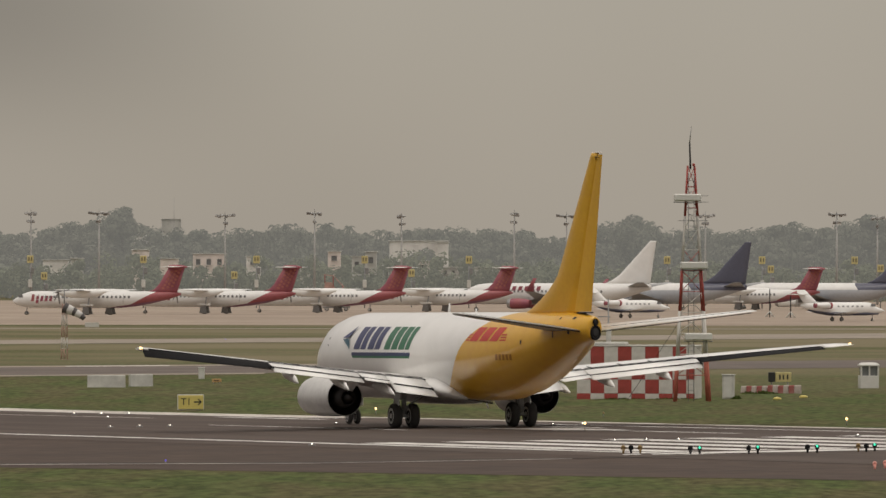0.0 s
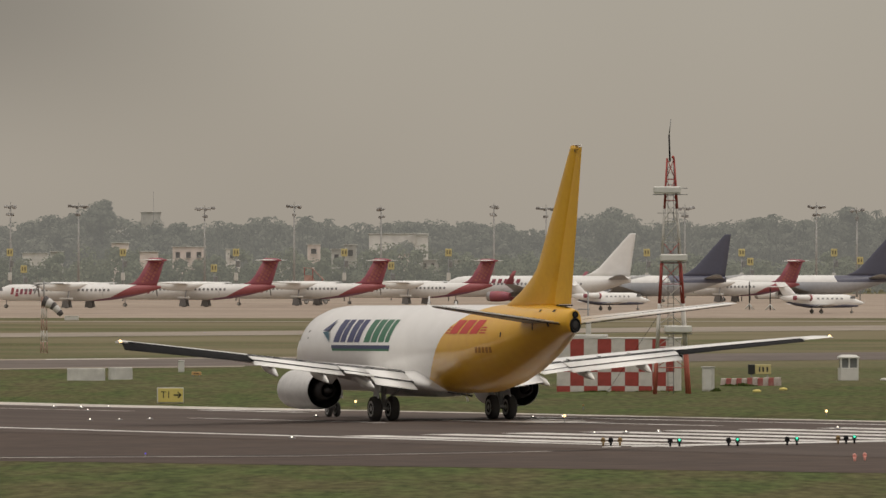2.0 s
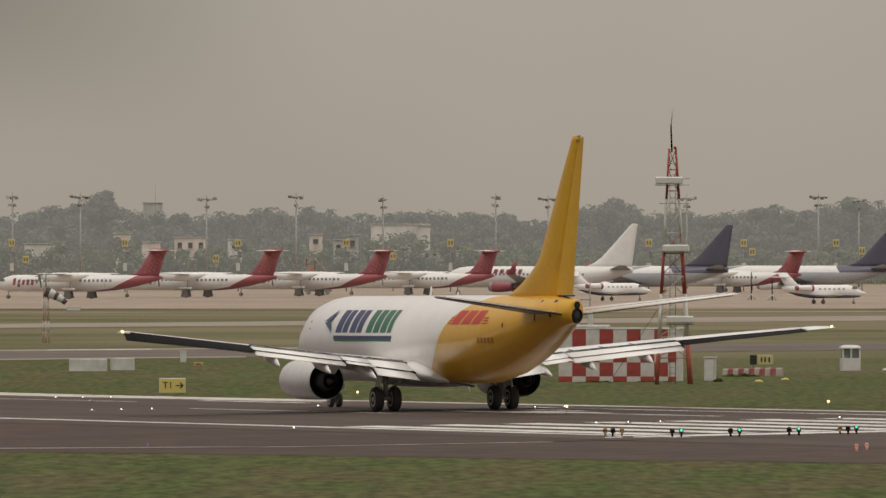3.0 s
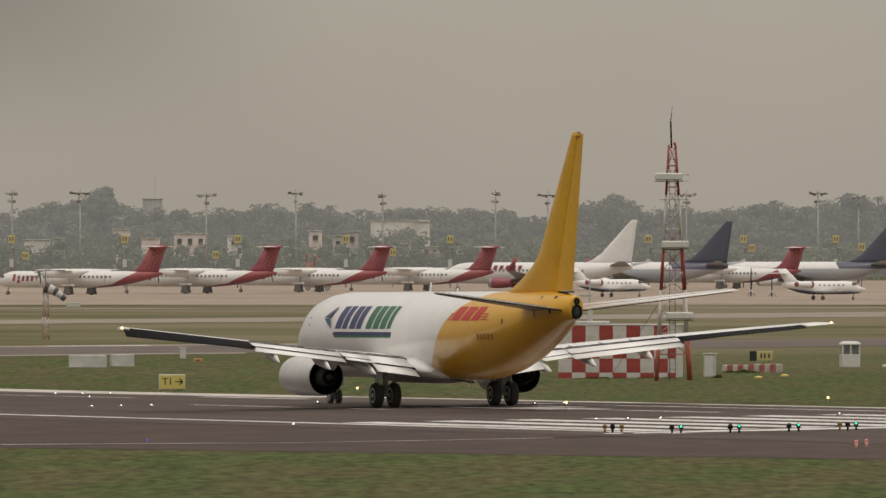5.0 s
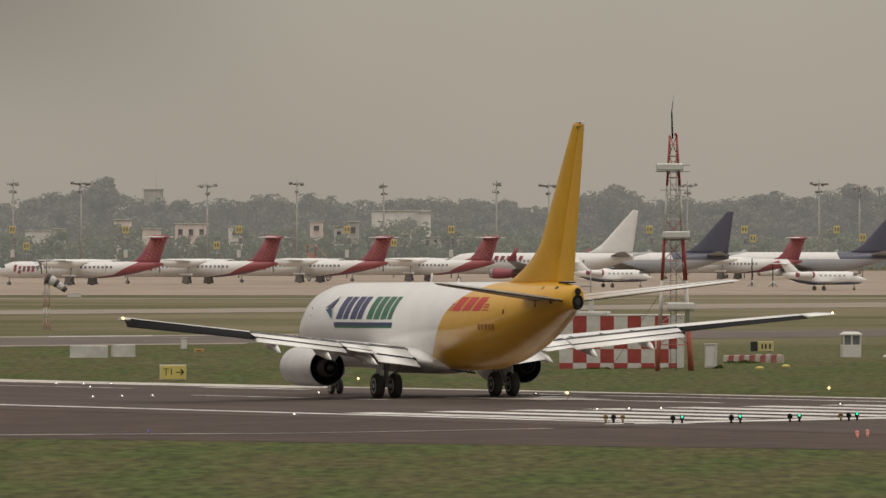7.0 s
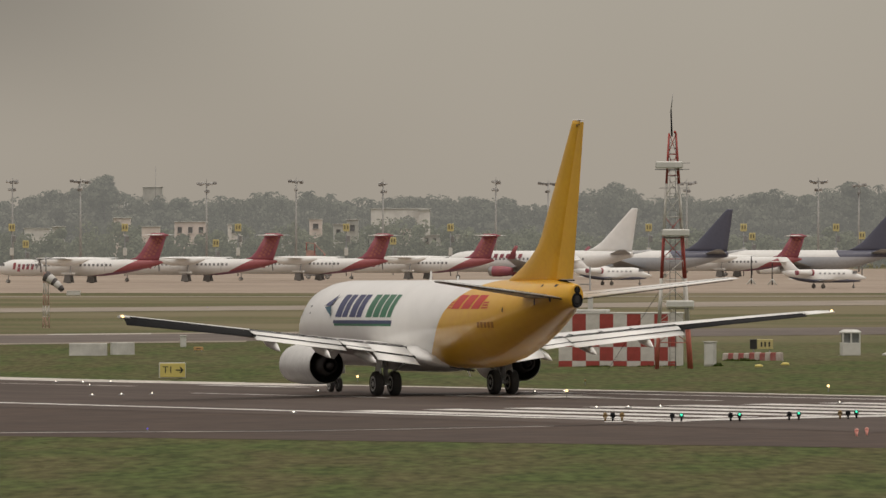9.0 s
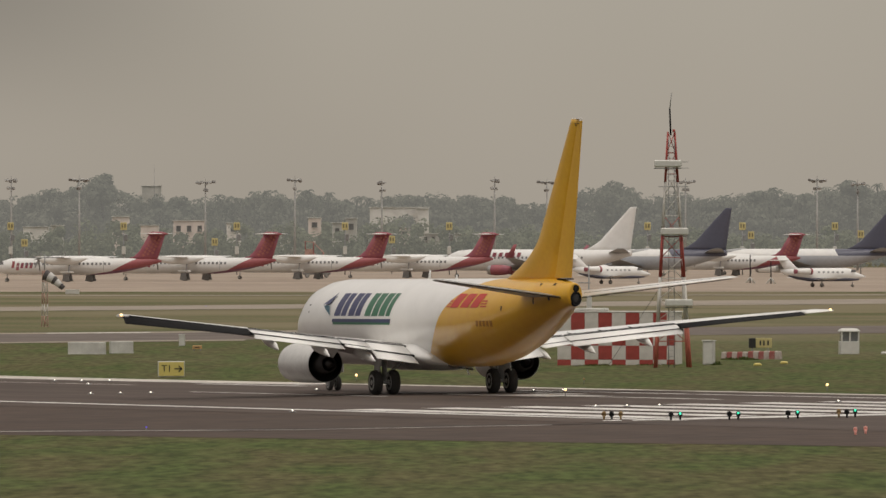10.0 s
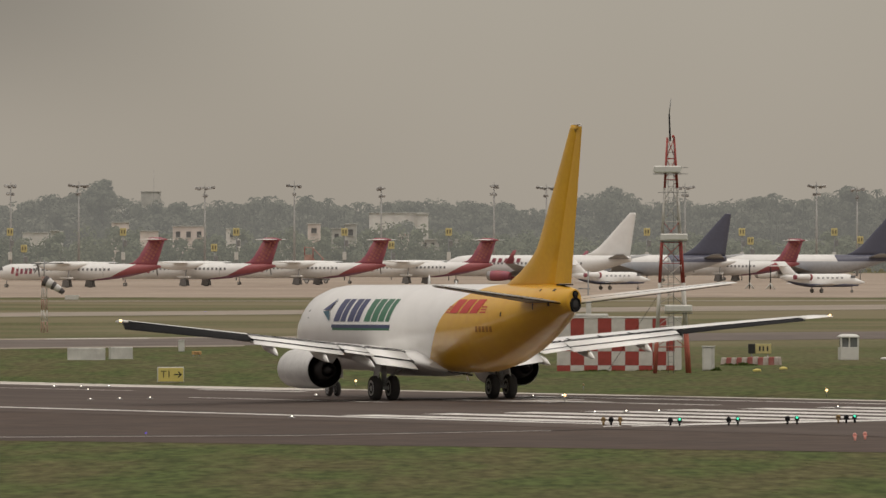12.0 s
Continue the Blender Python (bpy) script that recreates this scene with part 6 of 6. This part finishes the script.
def skyline(x):
    """Height of the woods' crest at x, in metres: low hills of crowns."""
    h = 20.3 + 2.2 * noise.noise((x * 0.035, 3.1, 0)) + 1.2 * noise.noise((x * 0.13, 7.7, 0))
    for c, w, a in ((-97, 4.0, 2.6), (-108, 8, 1.6), (46.5, 8.0, 3.6), (115, 7.0, 2.6), (26, 9, -2.2), (-24, 7, -1.6)):
        h += a * math.exp(-((x - c) / w) ** 2)
    return h


def single_tree(x, y, top, r, label):
    rng = random.Random(int(x * 10) + 5)
    tree = thing("tree", pose(x, y, ground_z(x, y)), label, "tree", "large trees")
    bm = bmesh.new()
    rod(bm, (0, 0, 0), (0.3, 0, top * 0.5), 0.6, 0.35, 8)
    for k in range(5):
        a = 1.256 * k
        rod(bm, (0.3, 0, top * (0.35 + 0.03 * k)), (r * 0.15 * math.cos(a), r * 0.15 * math.sin(a), top * 0.84), 0.16, 0.05, 6)
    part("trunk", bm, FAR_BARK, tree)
    verts, faces = [], []
    clump_mesh(rng, verts, faces, (0, 0, top - r * 0.95), r * 0.85, r * 0.8, 1700, 0.5)
    clump_mesh(rng, verts, faces, (0, 0, top - r * 1.6), r * 0.9, r * 0.9, 1300, 0.55)
    clump_mesh(rng, verts, faces, (0, 0, top * 0.40), r * 0.95, top * 0.32, 1300, 0.6)
    me = bpy.data.meshes.new("crown")
    me.from_pydata(verts, [], faces)
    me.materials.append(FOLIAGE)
    crown = new("crown", me)
    crown.parent = tree


def woods():
    rng = random.Random(11)
    verts, faces = [], []
    x = -190.0
    while x < 190:
        top = skyline(x) + rng.uniform(-1.0, 0.6)
        y = 2600 + rng.uniform(-40, 60)
        r = rng.uniform(3.0, 5.5)
        clump_mesh(rng, verts, faces, (x, y, top - r * 0.8), r, r * 0.8, 330, 0.55)
        clump_mesh(rng, verts, faces, (x + rng.uniform(-2, 2), y - 8, top - r * 1.9), r * 1.1, r * 0.9, 320, 0.6)
        clump_mesh(rng, verts, faces, (x + rng.uniform(-2, 2), y - 16, max(4, top - r * 3.1)), r * 1.2, r, 280, 0.7)
        clump_mesh(rng, verts, faces, (x + rng.uniform(-2, 2), y - 20, 4.5), r * 1.3, 5.0, 160, 0.9)
        clump_mesh(rng, verts, faces, (x, y + 25, top - r * 1.7), r * 1.4, r * 1.2, 120, 1.2)
        clump_mesh(rng, verts, faces, (x, y + 25, top * 0.45), r * 1.5, r * 1.5, 120, 1.3)
        x += rng.uniform(2.2, 4.2)
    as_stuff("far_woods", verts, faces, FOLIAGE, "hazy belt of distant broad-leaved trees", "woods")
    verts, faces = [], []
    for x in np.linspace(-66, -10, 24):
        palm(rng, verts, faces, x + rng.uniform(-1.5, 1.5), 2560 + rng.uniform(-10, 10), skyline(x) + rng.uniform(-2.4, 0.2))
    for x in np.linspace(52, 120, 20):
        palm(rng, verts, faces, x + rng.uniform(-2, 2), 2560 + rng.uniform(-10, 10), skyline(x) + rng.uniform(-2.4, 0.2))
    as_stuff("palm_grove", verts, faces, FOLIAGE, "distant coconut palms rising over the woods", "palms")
    verts, faces = [], []
    x = -150.0
    while x < 150:
        y = 2420 + rng.uniform(-15, 40)
        h = 9.5 + 4.5 * noise.noise((x * 0.06, 1.7, 0)) + rng.uniform(-1, 2)
        r = rng.uniform(2.2, 4.0)
        clump_mesh(rng, verts, faces, (x, y, h - r * 0.7), r, r * 0.8, 190, 0.5)
        clump_mesh(rng, verts, faces, (x + 1, y - 5, h * 0.45), r * 1.1, h * 0.4, 150, 0.6)
        x += rng.uniform(2.0, 4.5)
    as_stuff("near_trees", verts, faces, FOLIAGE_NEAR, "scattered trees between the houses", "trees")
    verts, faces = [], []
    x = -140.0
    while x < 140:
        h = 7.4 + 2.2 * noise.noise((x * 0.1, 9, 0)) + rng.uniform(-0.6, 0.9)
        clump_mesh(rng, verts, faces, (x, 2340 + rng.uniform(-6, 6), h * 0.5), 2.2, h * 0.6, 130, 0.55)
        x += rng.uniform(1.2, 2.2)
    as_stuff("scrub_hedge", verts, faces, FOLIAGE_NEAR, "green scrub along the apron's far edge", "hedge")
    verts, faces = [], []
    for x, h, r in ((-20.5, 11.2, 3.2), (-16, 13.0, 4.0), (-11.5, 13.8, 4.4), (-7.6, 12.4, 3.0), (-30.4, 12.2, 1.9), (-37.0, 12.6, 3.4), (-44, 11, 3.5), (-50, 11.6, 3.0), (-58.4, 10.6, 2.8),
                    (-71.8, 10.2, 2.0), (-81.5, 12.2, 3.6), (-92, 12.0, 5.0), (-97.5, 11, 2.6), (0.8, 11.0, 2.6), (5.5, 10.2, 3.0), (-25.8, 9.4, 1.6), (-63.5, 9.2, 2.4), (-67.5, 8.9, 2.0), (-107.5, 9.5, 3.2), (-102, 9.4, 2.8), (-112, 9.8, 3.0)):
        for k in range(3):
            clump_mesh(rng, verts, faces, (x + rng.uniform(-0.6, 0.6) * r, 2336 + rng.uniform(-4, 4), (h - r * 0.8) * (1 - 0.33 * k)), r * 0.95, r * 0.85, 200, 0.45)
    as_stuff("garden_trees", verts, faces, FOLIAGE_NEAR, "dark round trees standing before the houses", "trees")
    single_tree(-94.8, 2540, 26.4, 4.6, "large round tree rising over the woods")
    single_tree(46.8, 2545, 22.6, 7.5, "broad domed tree in the woods")
    single_tree(-11.6, 2392, 14.4, 5.6, "round tree standing before a white building")
    single_tree(114.5, 2550, 24.5, 4.5, "tall tree rising over the woods")


def grass_tufts():
    rng = random.Random(4)

    def strip(name, count, xr, yr, keep, h, label):
        verts, faces = [], []
        for _ in range(count):
            y = rng.uniform(*yr)
            x = rng.uniform(-1, 1) * 0.058 * y
            if not keep(x, y) or rng.random() > 0.35 + 0.9 * (noise.noise((x * 0.15, y * 0.035, 2.0)) + 0.45):
                continue
            z = ground_z(x, y) - 0.02
            az, tilt = rng.uniform(0, 6.283), radians(rng.uniform(2, 7))
            w, ln = h * rng.uniform(1.2, 4.0), h * rng.uniform(1.5, 3.5)
            e1 = Vector((math.cos(az), math.sin(az), 0)) * w
            e2 = Vector((-math.sin(az) * math.cos(tilt), math.cos(az) * math.cos(tilt), math.sin(tilt))) * ln
            p, k = Vector((x, y, z)), len(verts)
            verts += [p - e1, p + e1, p + e1 * rng.uniform(0.2, 0.8) + e2, p - e1 * rng.uniform(0.3, 0.9) + e2 * rng.uniform(0.7, 1.0)]
            faces.append((k, k + 1, k + 2, k + 3))
        as_stuff(name, verts, faces, GRASS_BLADE, label, "grass")

    strip("grass_verge", 60000, None, (240, 345), lambda x, y: y < 308.3 - 1.217 * x - 0.5, 0.070, "short rough green grass before the runway")
    verts, faces = [], []
    for x, y, r, h, n in ((18.0, 548.6, 0.8, 0.26, 150), (17.1, 549.4, 0.45, 0.22, 60), (15.7, 525.6, 0.3, 0.3, 70), (9.0, 527.6, 1.6, 0.16, 180), (12.0, 527.0, 1.6, 0.15, 180)):
        for _ in range(n):
            px, py = x + rng.uniform(-r, r), y + rng.uniform(-0.4, 0.4)
            k, a, t = len(verts), rng.uniform(0, 6.283), h * rng.uniform(0.5, 1.1) * (1 - 0.6 * abs(px - x) / r)
            b = Vector((px, py, ground_z(px, py) - 0.05))
            e = Vector((math.cos(a), math.sin(a), 0)) * 0.07
            tip = b + Vector((rng.uniform(-0.12, 0.12), rng.uniform(-0.12, 0.12), t))
            verts += [b - e, b + e, tip + e * 0.5, tip - e * 0.3]
            faces.append((k, k + 1, k + 2, k + 3))
    as_stuff("weeds", verts, faces, GRASS_BLADE, "dark weeds growing against the barrier and cabin", "weeds")
    strip("grass_field", 26000, None, (395, 660), lambda x, y: RN.x * x + RN.y * y > 177.6 and not (0.949 * x + 655 < y < 0.838 * x + 716), 0.06, "rough grass between runway and taxiway")


town()
woods()
grass_tufts()


# ---------- what moves: the wind sock swings a little ----------
def motions():
    swings = [(0.0, 38, 4), (1.0, 42, 8), (2.0, 47, 5), (3.0, 40, 2), (4.0, 36, 6), (5.0, 39, 4), (6.0, 45, 7), (7.0, 40, 2), (8.0, 46, 6), (9.0, 50, 8), (10.0, 44, 3), (10.5, 40, 5), (11.0, 38, 6), (12.0, 42, 4)]
    z0 = ground_z(SOCK_X, SOCK_Y) + SOCK_TOP
    walk(SOCK, [(t, pose(SOCK_X, SOCK_Y, z0, 0, droop * 0.66, -3 * k)) for t, droop, k in swings])
    for i, (ring, ln) in enumerate(SOCK_RINGS):
        rows = []
        for t, droop, k in swings:
            p, ang = Vector((0, 0, 0)), 0.0
            for j in range(i + 1):
                ang = (j - 1) * droop * 0.11 + 4.0 * math.sin(t * 2.2 - j * 0.9)
                if j < i:
                    p = p + Euler((0, radians(ang), 0)).to_matrix() @ Vector((SOCK_RINGS[j][1], 0, 0))
            rows.append((t, pose(p.x, p.y, p.z, 0, ang, 0)))
        walk(ring, rows)


motions()
